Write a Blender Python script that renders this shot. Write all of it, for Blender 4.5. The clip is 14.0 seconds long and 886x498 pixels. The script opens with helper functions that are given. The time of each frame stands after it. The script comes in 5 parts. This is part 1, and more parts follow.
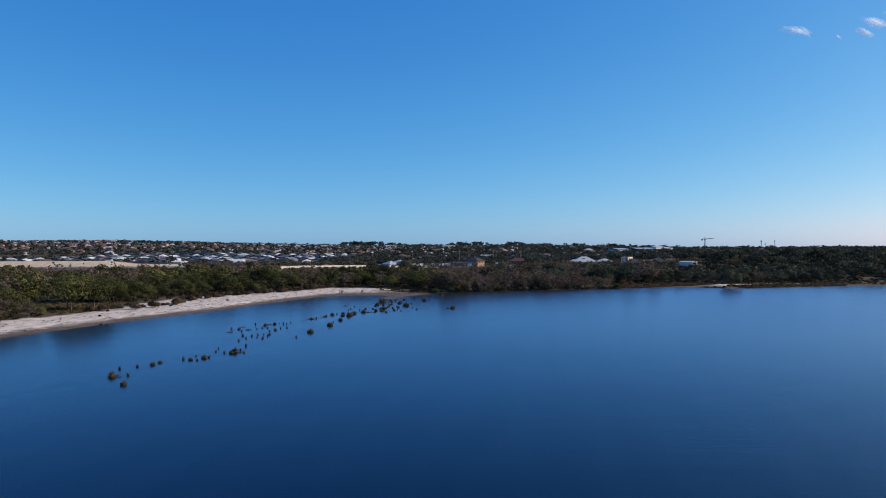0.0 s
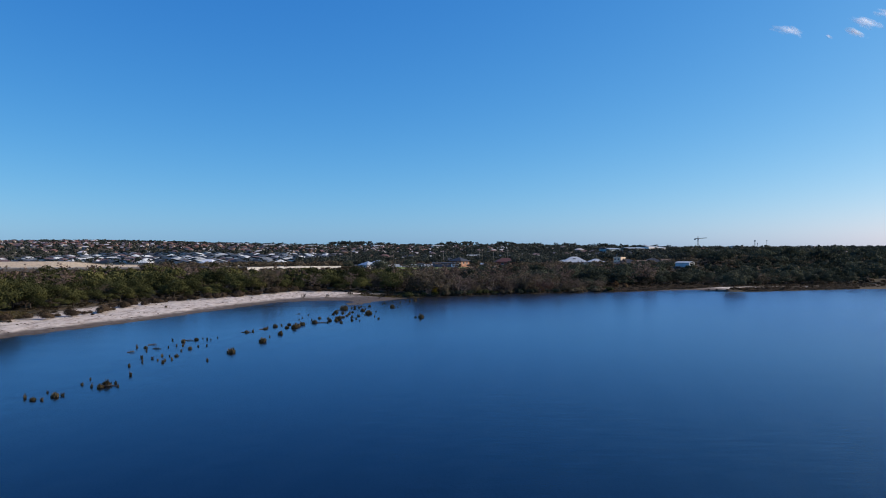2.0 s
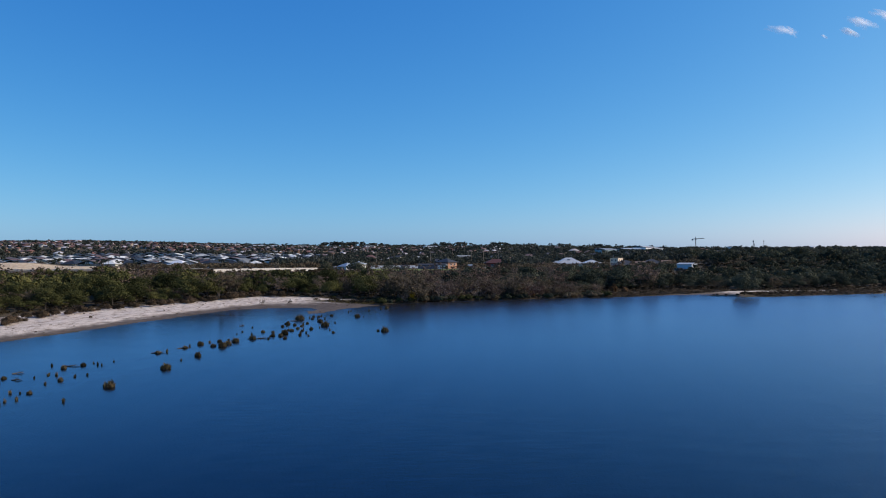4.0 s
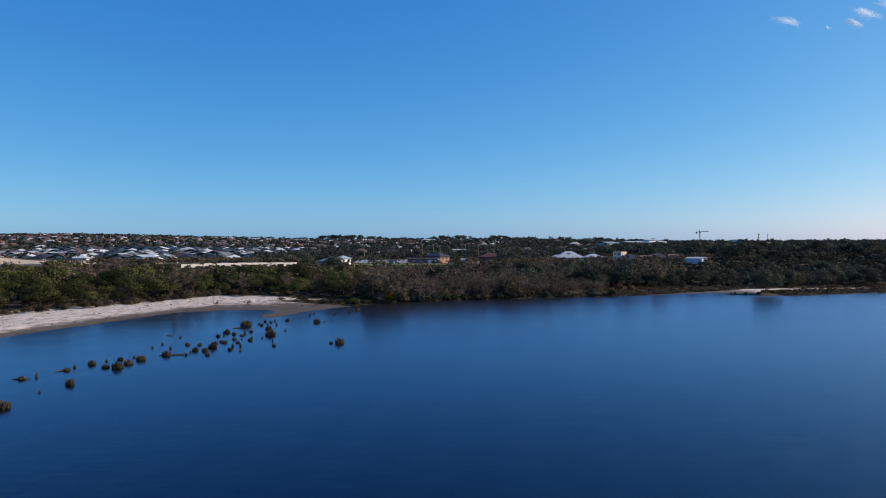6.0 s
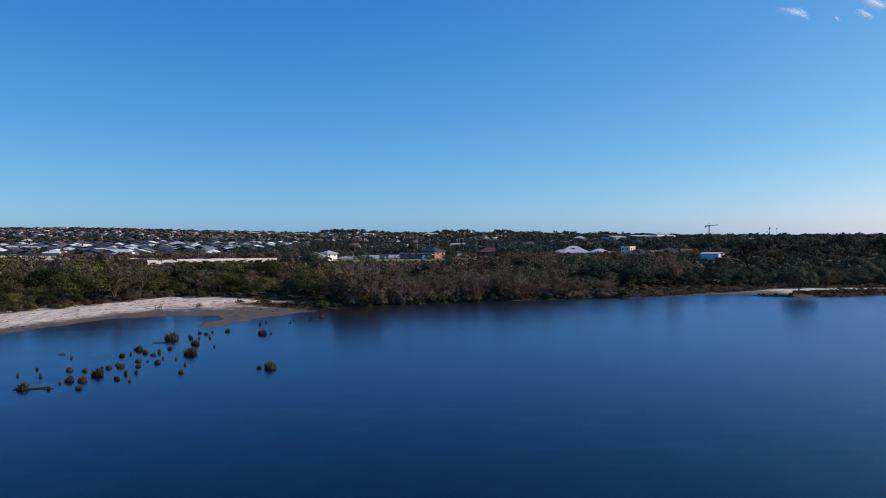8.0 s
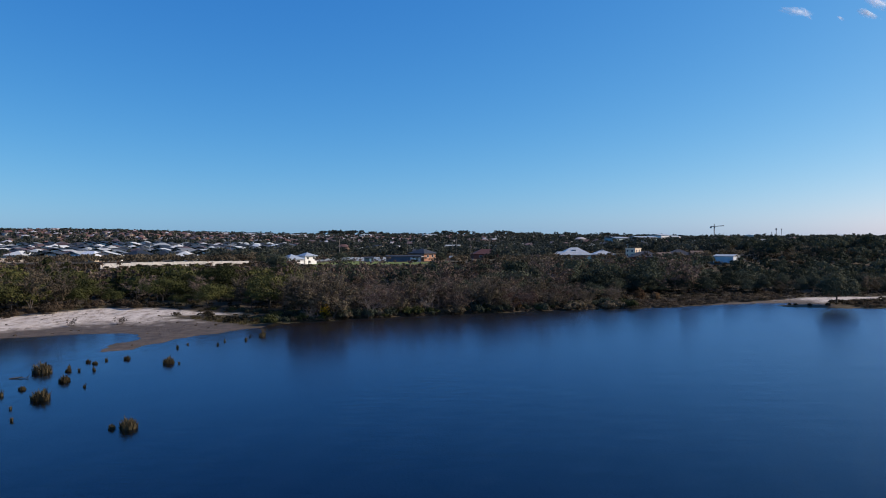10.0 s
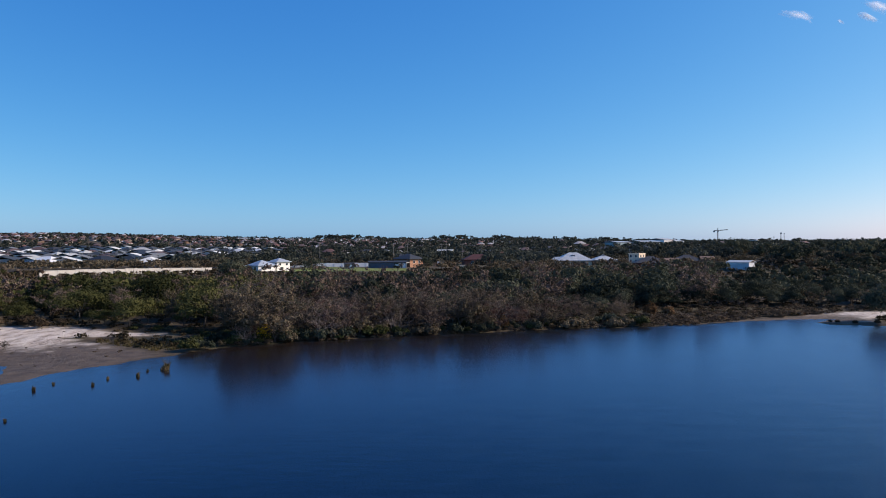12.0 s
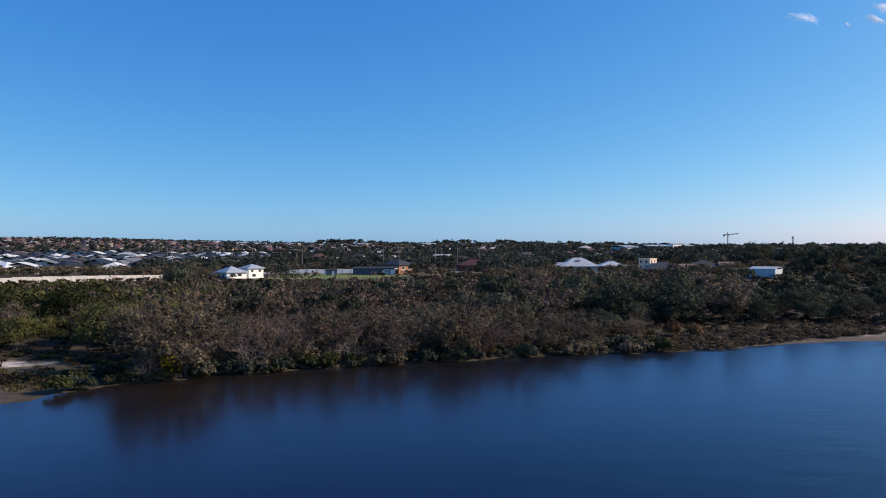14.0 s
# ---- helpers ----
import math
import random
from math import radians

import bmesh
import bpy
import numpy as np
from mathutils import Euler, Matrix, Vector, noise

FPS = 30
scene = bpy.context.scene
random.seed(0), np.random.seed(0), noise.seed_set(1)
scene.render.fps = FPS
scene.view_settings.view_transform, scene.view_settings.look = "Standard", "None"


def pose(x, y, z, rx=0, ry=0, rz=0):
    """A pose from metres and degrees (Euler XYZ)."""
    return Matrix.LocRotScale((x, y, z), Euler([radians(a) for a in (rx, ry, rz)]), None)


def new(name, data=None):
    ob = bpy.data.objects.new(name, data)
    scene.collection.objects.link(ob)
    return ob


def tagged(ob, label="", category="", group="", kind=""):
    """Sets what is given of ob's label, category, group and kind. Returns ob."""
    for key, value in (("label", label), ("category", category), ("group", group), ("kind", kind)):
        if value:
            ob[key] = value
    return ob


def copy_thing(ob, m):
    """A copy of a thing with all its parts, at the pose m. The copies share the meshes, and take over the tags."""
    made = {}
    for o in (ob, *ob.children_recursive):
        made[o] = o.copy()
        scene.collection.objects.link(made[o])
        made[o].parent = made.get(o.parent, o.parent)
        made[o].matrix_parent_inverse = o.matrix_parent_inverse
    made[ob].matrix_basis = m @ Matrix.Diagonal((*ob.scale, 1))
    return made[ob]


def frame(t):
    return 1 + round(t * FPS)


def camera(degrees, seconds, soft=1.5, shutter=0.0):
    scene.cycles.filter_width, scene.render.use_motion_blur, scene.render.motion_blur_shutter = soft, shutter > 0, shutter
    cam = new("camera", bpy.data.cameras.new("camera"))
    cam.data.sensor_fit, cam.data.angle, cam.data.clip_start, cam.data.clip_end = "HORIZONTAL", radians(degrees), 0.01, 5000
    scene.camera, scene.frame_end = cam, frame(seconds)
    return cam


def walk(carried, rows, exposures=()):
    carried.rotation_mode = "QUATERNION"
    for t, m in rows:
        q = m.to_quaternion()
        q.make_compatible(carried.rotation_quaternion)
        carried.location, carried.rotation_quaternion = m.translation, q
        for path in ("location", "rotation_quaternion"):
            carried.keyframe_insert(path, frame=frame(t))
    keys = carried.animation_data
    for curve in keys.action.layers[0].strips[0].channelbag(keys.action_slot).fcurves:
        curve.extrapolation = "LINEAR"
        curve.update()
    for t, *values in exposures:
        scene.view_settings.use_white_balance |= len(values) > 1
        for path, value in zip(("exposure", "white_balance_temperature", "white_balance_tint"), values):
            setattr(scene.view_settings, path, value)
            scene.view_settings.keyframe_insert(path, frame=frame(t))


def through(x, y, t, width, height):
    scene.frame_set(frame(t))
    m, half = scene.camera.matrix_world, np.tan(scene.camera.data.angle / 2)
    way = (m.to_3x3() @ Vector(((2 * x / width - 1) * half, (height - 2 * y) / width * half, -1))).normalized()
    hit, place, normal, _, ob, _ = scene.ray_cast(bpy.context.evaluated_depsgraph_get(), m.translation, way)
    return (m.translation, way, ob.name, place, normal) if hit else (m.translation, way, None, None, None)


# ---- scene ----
cam = camera(64.0, 14.0, soft=0.95)
# a level flight over the lake: metres a second to the side and ahead, at a fixed height; seconds, yaw, pitch
SIDE, SLOW, AHEAD, EASE, EYE, LEAN = 3.2649, -0.00811, 15.4833, -0.00295, 17.32, -0.280
ROWS = [
    (0.0, 0.0, 0.329),
    (0.5, -0.266, 0.252),
    (1.0, -0.455, 0.264),
    (1.5, -0.622, 0.291),
    (2.0, -0.718, 0.316),
    (2.5, -0.822, 0.359),
    (3.0, -0.973, 0.386),
    (5.5, -1.166, 0.134),
    (6.0, -1.081, -0.164),
    (6.5, -1.0, -0.368),
    (7.0, -0.914, -0.47),
    (7.5, -0.816, -0.621),
    (8.0, -0.689, -0.626),
    (10.5, -0.607, -0.435),
    (11.0, -0.679, -0.296),
    (11.5, -0.688, -0.215),
    (12.0, -0.674, -0.161),
    (12.5, -0.622, -0.101),
    (13.0, -0.554, -0.037),
    (13.5, -0.475, 0.054),
    (14.0, -0.306, 0.213),
]
walk(cam, [(t, pose(SIDE * t + SLOW * t * t, AHEAD * t + EASE * t * t, EYE, 90 + pitch, 0, yaw) @ pose(0, 0, 0, 0, 0, LEAN)) for t, yaw, pitch in ROWS],
     exposures=((0.0, 0.12, 6800, 11.0), (8.0, 0.10, 6830, 11.5), (10.9, 0.07, 6850, 12.0), (11.5, 0.22, 6950, 14.0), (14.0, 0.23, 6980, 14.5)))

# ---- world and sun ----
SUN_AZ, SUN_EL = radians(83), radians(29)      # clockwise from straight ahead; above the horizon
world = bpy.data.worlds.new("world")
scene.world = world
world.use_nodes = True
wn = world.node_tree
wn.nodes.clear()
sky = wn.nodes.new("ShaderNodeTexSky")
sky.sky_type, sky.sun_disc = "NISHITA", False
sky.sun_elevation, sky.sun_rotation = SUN_EL, SUN_AZ
sky.altitude, sky.air_density, sky.dust_density, sky.ozone_density = 0, 0.7, 0.8, 5.0
# the clear-air colour of the sky, channel by channel: a deep blue above, a pale band along the horizon
split, whole = wn.nodes.new("ShaderNodeSeparateColor"), wn.nodes.new("ShaderNodeCombineColor")
wn.links.new(sky.outputs[0], split.inputs[0])
for k, (power, gain) in enumerate(((1.60, 0.0472), (0.90, 0.1390), (0.47, 0.3400))):
    up, times = wn.nodes.new("ShaderNodeMath"), wn.nodes.new("ShaderNodeMath")
    up.operation, times.operation = "POWER", "MULTIPLY"
    up.inputs[1].default_value, times.inputs[1].default_value = power, gain / 0.1
    wn.links.new(split.outputs[k], up.inputs[0])
    wn.links.new(up.outputs[0], times.inputs[0])
    wn.links.new(times.outputs[0], whole.inputs[k])
bg = wn.nodes.new("ShaderNodeBackground")
bg.inputs[1].default_value = 0.1
wo = wn.nodes.new("ShaderNodeOutputWorld")
wn.links.new(whole.outputs[0], bg.inputs[0])
wn.links.new(bg.outputs[0], wo.inputs[0])

sun_data = bpy.data.lights.new("sun", "SUN")
sun_data.energy, sun_data.angle, sun_data.color = 5.0, radians(0.5), (1.0, 0.91, 0.79)
sun = new("sun", sun_data)
sun_dir = Vector((math.sin(SUN_AZ) * math.cos(SUN_EL), math.cos(SUN_AZ) * math.cos(SUN_EL), math.sin(SUN_EL)))
sun.matrix_world = Matrix.Translation((0, 0, 300)) @ sun_dir.to_track_quat("Z", "Y").to_matrix().to_4x4()


# ---- materials ----
class Nodes:
    """A small helper to write node materials in few lines."""

    def __init__(self, name):
        self.mat = bpy.data.materials.new(name)
        self.mat.use_nodes = True
        self.tree = self.mat.node_tree
        self.tree.nodes.clear()
        self.out = self.tree.nodes.new("ShaderNodeOutputMaterial")

    def add(self, kind, **values):
        n = self.tree.nodes.new("ShaderNode" + kind)
        for k, v in values.items():
            n.inputs[k.replace("_", " ")].default_value = v
        return n

    def link(self, a, b):
        self.tree.links.new(a, b)

    def noise(self, scale, detail=4.0, vector=None, rough=0.55):
        n = self.add("TexNoise", Scale=scale, Detail=detail, Roughness=rough)
        if vector is not None:
            self.link(vector, n.inputs["Vector"])
        return n.outputs["Fac"]

    def ramp(self, fac, stops):
        n = self.add("ValToRGB")
        e = n.color_ramp.elements
        while len(e) < len(stops):
            e.new(0.5)
        for el, (p, c) in zip(e, stops):
            el.position, el.color = p, (*c, 1)
        self.link(fac, n.inputs[0])
        return n.outputs[0]

    def mix(self, fac, a, b, mode="MIX"):
        n = self.tree.nodes.new("ShaderNodeMix")
        n.data_type, n.blend_type = "RGBA", mode
        for sock, val in ((n.inputs[0], fac), (n.inputs[6], a), (n.inputs[7], b)):
            if isinstance(val, (int, float)):
                sock.default_value = val
            elif isinstance(val, tuple):
                sock.default_value = (*val, 1)
            else:
                self.link(val, sock)
        return n.outputs[2]

    def calc(self, op, a, b=0.0, clamp=False):
        n = self.tree.nodes.new("ShaderNodeMath")
        n.operation, n.use_clamp = op, clamp
        for sock, val in zip(n.inputs, (a, b)):
            if isinstance(val, (int, float)):
                sock.default_value = val
            else:
                self.link(val, sock)
        return n.outputs[0]

    def attr(self, name):
        n = self.add("Attribute")
        n.attribute_name = name
        return n.outputs["Fac"]

    def position(self):
        return self.add("NewGeometry").outputs["Position"]

    def island(self):
        return self.add("NewGeometry").outputs["Random Per Island"]

    def random(self):
        return self.add("ObjectInfo").outputs["Random"]

    def bump(self, height, strength, distance):
        n = self.add("Bump", Strength=strength, Distance=distance)
        self.link(height, n.inputs["Height"])
        return n.outputs[0]

    def surface(self, colour, rough=0.8, metal=0.0, normal=None, spec=0.4):
        n = self.add("BsdfPrincipled", Roughness=rough if isinstance(rough, float) else 0.5, Metallic=metal)
        n.inputs["Specular IOR Level"].default_value = spec
        if isinstance(colour, tuple):
            n.inputs["Base Color"].default_value = (*colour, 1)
        else:
            self.link(colour, n.inputs["Base Color"])
        if not isinstance(rough, float):
            self.link(rough, n.inputs["Roughness"])
        if normal is not None:
            self.link(normal, n.inputs["Normal"])
        self.link(n.outputs[0], self.out.inputs[0])
        return self.mat


def leaf_material(name, low, mid, high, through=0.25):
    """Leaves or twigs: every clump a little different, every plant too; some light comes through."""
    m = Nodes(name)
    own = m.calc("FRACT", m.calc("ADD", m.random(), m.attr("tone")))
    fac = m.calc("ADD", m.calc("MULTIPLY", m.island(), 0.07), m.calc("MULTIPLY", own, 0.55))
    fac = m.calc("ADD", fac, m.calc("MULTIPLY", m.noise(0.30, 3.0, m.position()), 0.38))
    col = m.ramp(fac, [(0.15, low), (0.55, mid), (0.95, high)])
    d = m.add("BsdfPrincipled", Roughness=0.8)
    d.inputs["Specular IOR Level"].default_value = 0.06
    tr = m.add("BsdfTranslucent")
    m.link(col, d.inputs["Base Color"])
    m.link(col, tr.inputs["Color"])
    mx = m.add("MixShader", Fac=through)
    m.link(d.outputs[0], mx.inputs[1])
    m.link(tr.outputs[0], mx.inputs[2])
    m.link(mx.outputs[0], m.out.inputs[0])
    return m.mat


def painted(name, colour, rough=0.6, spread=0.12, scale=0.6):
    m = Nodes(name)
    n = m.noise(scale, 4.0, m.position())
    fine = m.noise(9.0, 3.0, m.position())
    f = m.calc("ADD", m.calc("MULTIPLY", n, 0.7), m.calc("MULTIPLY", fine, 0.3))
    lo = tuple(c * (1 - spread * 2) for c in colour)
    hi = tuple(min(1, c * (1 + spread)) for c in colour)
    return m.surface(m.ramp(f, [(0.3, lo), (0.7, hi)]), rough)


def corrugated(name, colour, rough=0.45):
    """Ribbed steel sheet, slightly faded."""
    m = Nodes(name)
    tc = m.add("TexCoord").outputs["Object"]
    w = m.add("TexWave", Scale=2.2, Distortion=0.0)
    m.link(tc, w.inputs["Vector"])
    n = m.noise(0.35, 4.0, m.position())
    col = m.ramp(n, [(0.3, tuple(c * 0.8 for c in colour)), (0.7, colour)])
    return m.surface(col, rough, 0.0, m.bump(w.outputs["Fac"], 0.4, 0.03), 0.5)


def by_object(name, stops, rough=0.6, island=False):
    """One paint or tile whose tone differs from house to house."""
    m = Nodes(name)
    fac = m.island() if island else m.random()
    col = m.ramp(fac, stops)
    m.tree.nodes[-1].color_ramp.interpolation = "CONSTANT"
    n = m.noise(0.8, 4.0, m.position())
    dirt = m.ramp(n, [(0.3, (0.78, 0.77, 0.76)), (0.7, (1, 1, 1))])
    return m.surface(m.mix(1.0, col, dirt, "MULTIPLY"), rough)


def ground_material():
    m = Nodes("ground_cover")
    pos = m.position()
    sand, lawn, bare = m.attr("sand"), m.attr("lawn"), m.attr("bare")
    z = m.tree.nodes.new("ShaderNodeSeparateXYZ")
    m.link(pos, z.inputs[0])
    z = z.outputs["Z"]
    big, mid, fine = m.noise(0.05, 4.0, pos), m.noise(0.5, 5.0, pos), m.noise(3.5, 4.0, pos)
    # dry grass, leaf litter and dark soil
    litter = m.ramp(m.calc("ADD", m.calc("MULTIPLY", mid, 0.6), m.calc("MULTIPLY", fine, 0.4)),
                    [(0.30, (0.020, 0.015, 0.009)), (0.50, (0.052, 0.038, 0.022)), (0.74, (0.12, 0.088, 0.053))])
    green = m.ramp(fine, [(0.3, (0.035, 0.05, 0.014)), (0.7, (0.08, 0.09, 0.03))])
    col = m.mix(m.calc("MULTIPLY", m.calc("SUBTRACT", big, 0.47, True), 1.6, True), litter, green)
    # white sand with driftline streaks and tufts of dead weed
    streak = m.add("TexNoise", Scale=1.0, Detail=5.0, Roughness=0.65)
    mp = m.add("Mapping")
    mp.inputs["Scale"].default_value = (0.55, 0.22, 1)
    mp.inputs["Rotation"].default_value = (0, 0, radians(-30))
    m.link(pos, mp.inputs[0])
    m.link(mp.outputs[0], streak.inputs["Vector"])
    sandc = m.ramp(m.calc("ADD", m.calc("MULTIPLY", streak.outputs["Fac"], 0.65), m.calc("MULTIPLY", fine, 0.35)),
                   [(0.36, (0.13, 0.10, 0.075)), (0.47, (0.42, 0.36, 0.305)), (0.66, (0.64, 0.575, 0.51))])
    wet = m.calc("SUBTRACT", 1.0, m.calc("MULTIPLY", m.calc("SUBTRACT", z, m.calc("MULTIPLY", mid, 0.62)), 3.2, True), True)
    mud = m.ramp(mid, [(0.3, (0.050, 0.037, 0.027)), (0.7, (0.115, 0.088, 0.066))])
    sandc = m.mix(wet, sandc, mud)
    col = m.mix(sand, col, sandc)
    lawnc = m.ramp(mid, [(0.3, (0.09, 0.125, 0.025)), (0.7, (0.15, 0.175, 0.045))])
    col = m.mix(lawn, col, lawnc)
    barec = m.ramp(mid, [(0.3, (0.38, 0.29, 0.19)), (0.7, (0.56, 0.45, 0.31))])
    col = m.mix(bare, col, barec)
    # lake bed: pale silt in the shallows, blackened deeper for light lost in water
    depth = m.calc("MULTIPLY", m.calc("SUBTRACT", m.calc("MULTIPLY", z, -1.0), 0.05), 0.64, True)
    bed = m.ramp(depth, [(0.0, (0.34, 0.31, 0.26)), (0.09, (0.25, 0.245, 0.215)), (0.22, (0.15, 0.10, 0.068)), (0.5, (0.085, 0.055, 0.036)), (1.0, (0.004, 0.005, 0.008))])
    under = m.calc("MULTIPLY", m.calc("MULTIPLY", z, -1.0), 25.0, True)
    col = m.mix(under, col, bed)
    rough = m.calc("SUBTRACT", 0.95, m.calc("MULTIPLY", m.calc("MULTIPLY", wet, sand), 0.18))
    return m.surface(col, rough, 0.0, m.bump(m.calc("ADD", fine, m.calc("MULTIPLY", streak.outputs["Fac"], 1.5)), 0.8, 0.3), 0.3)


def water_material():
    m = Nodes("lake_water")
    pos = m.position()
    rip = m.add("Mapping")
    rip.inputs["Scale"].default_value = (0.28, 1.0, 1)
    m.link(pos, rip.inputs[0])
    small = m.noise(1.1, 3.0, rip.outputs[0])
    long = m.noise(0.09, 3.0, pos)
    patch = m.noise(0.012, 3.0, pos)
    # smooth in the lee of the western bank, ruffled out on the open lake
    across = m.tree.nodes.new("ShaderNodeSeparateXYZ")
    m.link(pos, across.inputs[0])
    open_lake = m.calc("MULTIPLY", m.calc("ADD", across.outputs["X"], 30.0), 0.0075, True)
    rough = m.calc("ADD", m.calc("ADD", 0.110, m.calc("MULTIPLY", open_lake, 0.055)), m.calc("MULTIPLY", patch, 0.09))
    middling = m.calc("MULTIPLY", m.noise(0.34, 3.0, rip.outputs[0]), m.calc("MULTIPLY", open_lake, 0.12))
    nrm = m.bump(m.calc("ADD", m.calc("ADD", middling, m.calc("MULTIPLY", small, m.calc("ADD", 0.022, m.calc("MULTIPLY", m.calc("SUBTRACT", patch, 0.46, True), 0.26)))), m.calc("MULTIPLY", long, 0.05)), 0.5, 1.0)
    gl = m.add("BsdfGlossy")
    gl.inputs["Color"].default_value = (0.66, 0.79, 1.0, 1)
    m.link(rough, gl.inputs["Roughness"])
    m.link(nrm, gl.inputs["Normal"])
    tr = m.add("BsdfTransparent")
    tr.inputs["Color"].default_value = (0.72, 0.68, 0.60, 1)
    # tea-stained water in the sheltered head of the lake
    head = m.calc("MULTIPLY", m.calc("SUBTRACT", across.outputs["Y"], 240.0), 0.015, True)
    tea = m.calc("MULTIPLY", m.calc("MULTIPLY", head, m.calc("SUBTRACT", 1.0, open_lake, True)), 0.5)
    murk = m.add("BsdfDiffuse")
    murk.inputs["Color"].default_value = (0.034, 0.018, 0.007, 1)
    body = m.add("MixShader")
    m.link(tea, body.inputs[0])
    m.link(tr.outputs[0], body.inputs[1])
    m.link(murk.outputs[0], body.inputs[2])
    fr = m.add("Fresnel", IOR=1.30)
    m.link(nrm, fr.inputs["Normal"])
    mx = m.add("MixShader")
    m.link(fr.outputs[0], mx.inputs[0])
    m.link(body.outputs[0], mx.inputs[1])
    m.link(gl.outputs[0], mx.inputs[2])
    m.link(mx.outputs[0], m.out.inputs[0])
    return m.mat


GROUND = ground_material()
WATER = water_material()
WATTLE = leaf_material("wattle_leaves", (0.017, 0.021, 0.008), (0.055, 0.060, 0.022), (0.136, 0.131, 0.046))
PAPER = leaf_material("paperbark_leaves", (0.043, 0.036, 0.024), (0.100, 0.082, 0.054), (0.178, 0.146, 0.098))
GREY = leaf_material("dry_twigs", (0.056, 0.040, 0.031), (0.130, 0.097, 0.076), (0.220, 0.170, 0.134), 0.15)
RUST = leaf_material("withered_leaves", (0.052, 0.030, 0.025), (0.105, 0.066, 0.054), (0.165, 0.115, 0.095))
DARK = leaf_material("gum_leaves", (0.017, 0.023, 0.016), (0.045, 0.054, 0.037), (0.094, 0.102, 0.068))
FAR = leaf_material("distant_leaves", (0.020, 0.026, 0.021), (0.044, 0.052, 0.043), (0.088, 0.095, 0.074))
SALT = leaf_material("saltbush_leaves", (0.032, 0.025, 0.016), (0.066, 0.049, 0.034), (0.124, 0.092, 0.059))
BROWN = leaf_material("sedge_blades", (0.046, 0.034, 0.022), (0.100, 0.075, 0.052), (0.180, 0.140, 0.095))
REED = leaf_material("reed_blades", (0.036, 0.029, 0.016), (0.090, 0.073, 0.042), (0.165, 0.135, 0.082))
STRAW = leaf_material("straw_blades", (0.045, 0.036, 0.016), (0.098, 0.080, 0.036), (0.180, 0.150, 0.075))
# heath and undergrowth: shade between the trees is put into this dark leaf colour
SHADED_HEATH = leaf_material("shaded_heath_leaves", (0.017, 0.014, 0.008), (0.038, 0.030, 0.017), (0.080, 0.060, 0.034))
GOLD = leaf_material("wattle_blossom", (0.124, 0.087, 0.008), (0.279, 0.198, 0.016), (0.384, 0.298, 0.040))
OCHRE = leaf_material("ochre_leaves", (0.080, 0.045, 0.022), (0.150, 0.088, 0.044), (0.22, 0.14, 0.075))
BARK = painted("pale_bark", (0.135, 0.108, 0.090), 0.9, 0.25, 3.0)
BARK_PALE = painted("bleached_bark", (0.22, 0.18, 0.155), 0.9, 0.2, 3.0)
BARK_DARK = painted("dark_bark", (0.07, 0.058, 0.048), 0.9, 0.25, 3.0)
WHITE = painted("white_render", (0.80, 0.79, 0.76), 0.7, 0.06)
CREAM = painted("cream_render", (0.70, 0.56, 0.42), 0.75, 0.08)
BRICK_ORANGE = painted("orange_brick", (0.36, 0.185, 0.115), 0.85, 0.12, 2.0)
# red brick; on the dark-roofed houses its darkness stands for wall shade
BRICK_RED_AND_SHADE = painted("red_brick_and_shade", (0.24, 0.085, 0.06), 0.85, 0.14, 2.0)
LIMESTONE = painted("limestone_block", (0.66, 0.62, 0.55), 0.9, 0.15, 0.5)
ROOF_PALE = corrugated("pale_steel_roof", (0.44, 0.46, 0.47))
ROOF_BLUE = corrugated("blue_grey_steel_roof", (0.33, 0.38, 0.43))
ROOF_SLATE = corrugated("slate_steel_roof", (0.021, 0.026, 0.036), 0.7)
ROOF_BROWN = painted("brown_tile_roof", (0.20, 0.13, 0.10), 0.8, 0.18)
SHED_WALL = corrugated("white_steel_wall", (0.58, 0.62, 0.66))
GLASS = Nodes("window_glass").surface((0.03, 0.04, 0.05), 0.08, 0.0, None, 0.6)
STEEL = painted("grey_steel", (0.22, 0.23, 0.24), 0.5, 0.1)
POLE = painted("weathered_pole_timber", (0.24, 0.21, 0.18), 0.9, 0.2)
CRANE = painted("crane_paint", (0.16, 0.17, 0.18), 0.5, 0.1)
ESTATE_ROOF = by_object("estate_steel_roofs", [(0.0, (0.016, 0.020, 0.022)), (0.28, (0.042, 0.048, 0.050)), (0.46, (0.030, 0.030, 0.030)), (0.58, (0.15, 0.16, 0.16)),
                                               (0.68, (0.40, 0.42, 0.41)), (0.80, (0.60, 0.62, 0.60)), (0.90, (0.10, 0.062, 0.050))], 0.6)
ESTATE_WALL = by_object("estate_walls", [(0.0, (0.62, 0.58, 0.50)), (0.3, (0.72, 0.70, 0.66)), (0.6, (0.42, 0.33, 0.26)), (0.8, (0.35, 0.34, 0.33))], 0.8)
FAR_ROOF = by_object("far_roofs", [(0.0, (0.118, 0.059, 0.042)), (0.24, (0.178, 0.085, 0.057)), (0.40, (0.089, 0.059, 0.049)), (0.58, (0.063, 0.059, 0.061)),
                                   (0.68, (0.340, 0.326, 0.327)), (0.78, (0.126, 0.078, 0.065)), (0.90, (0.488, 0.481, 0.486))], 0.6, True)
FAR_WALL = by_object("far_walls", [(0.0, (0.29, 0.25, 0.21)), (0.25, (0.18, 0.115, 0.085)), (0.75, (0.42, 0.40, 0.38))], 0.8, True)


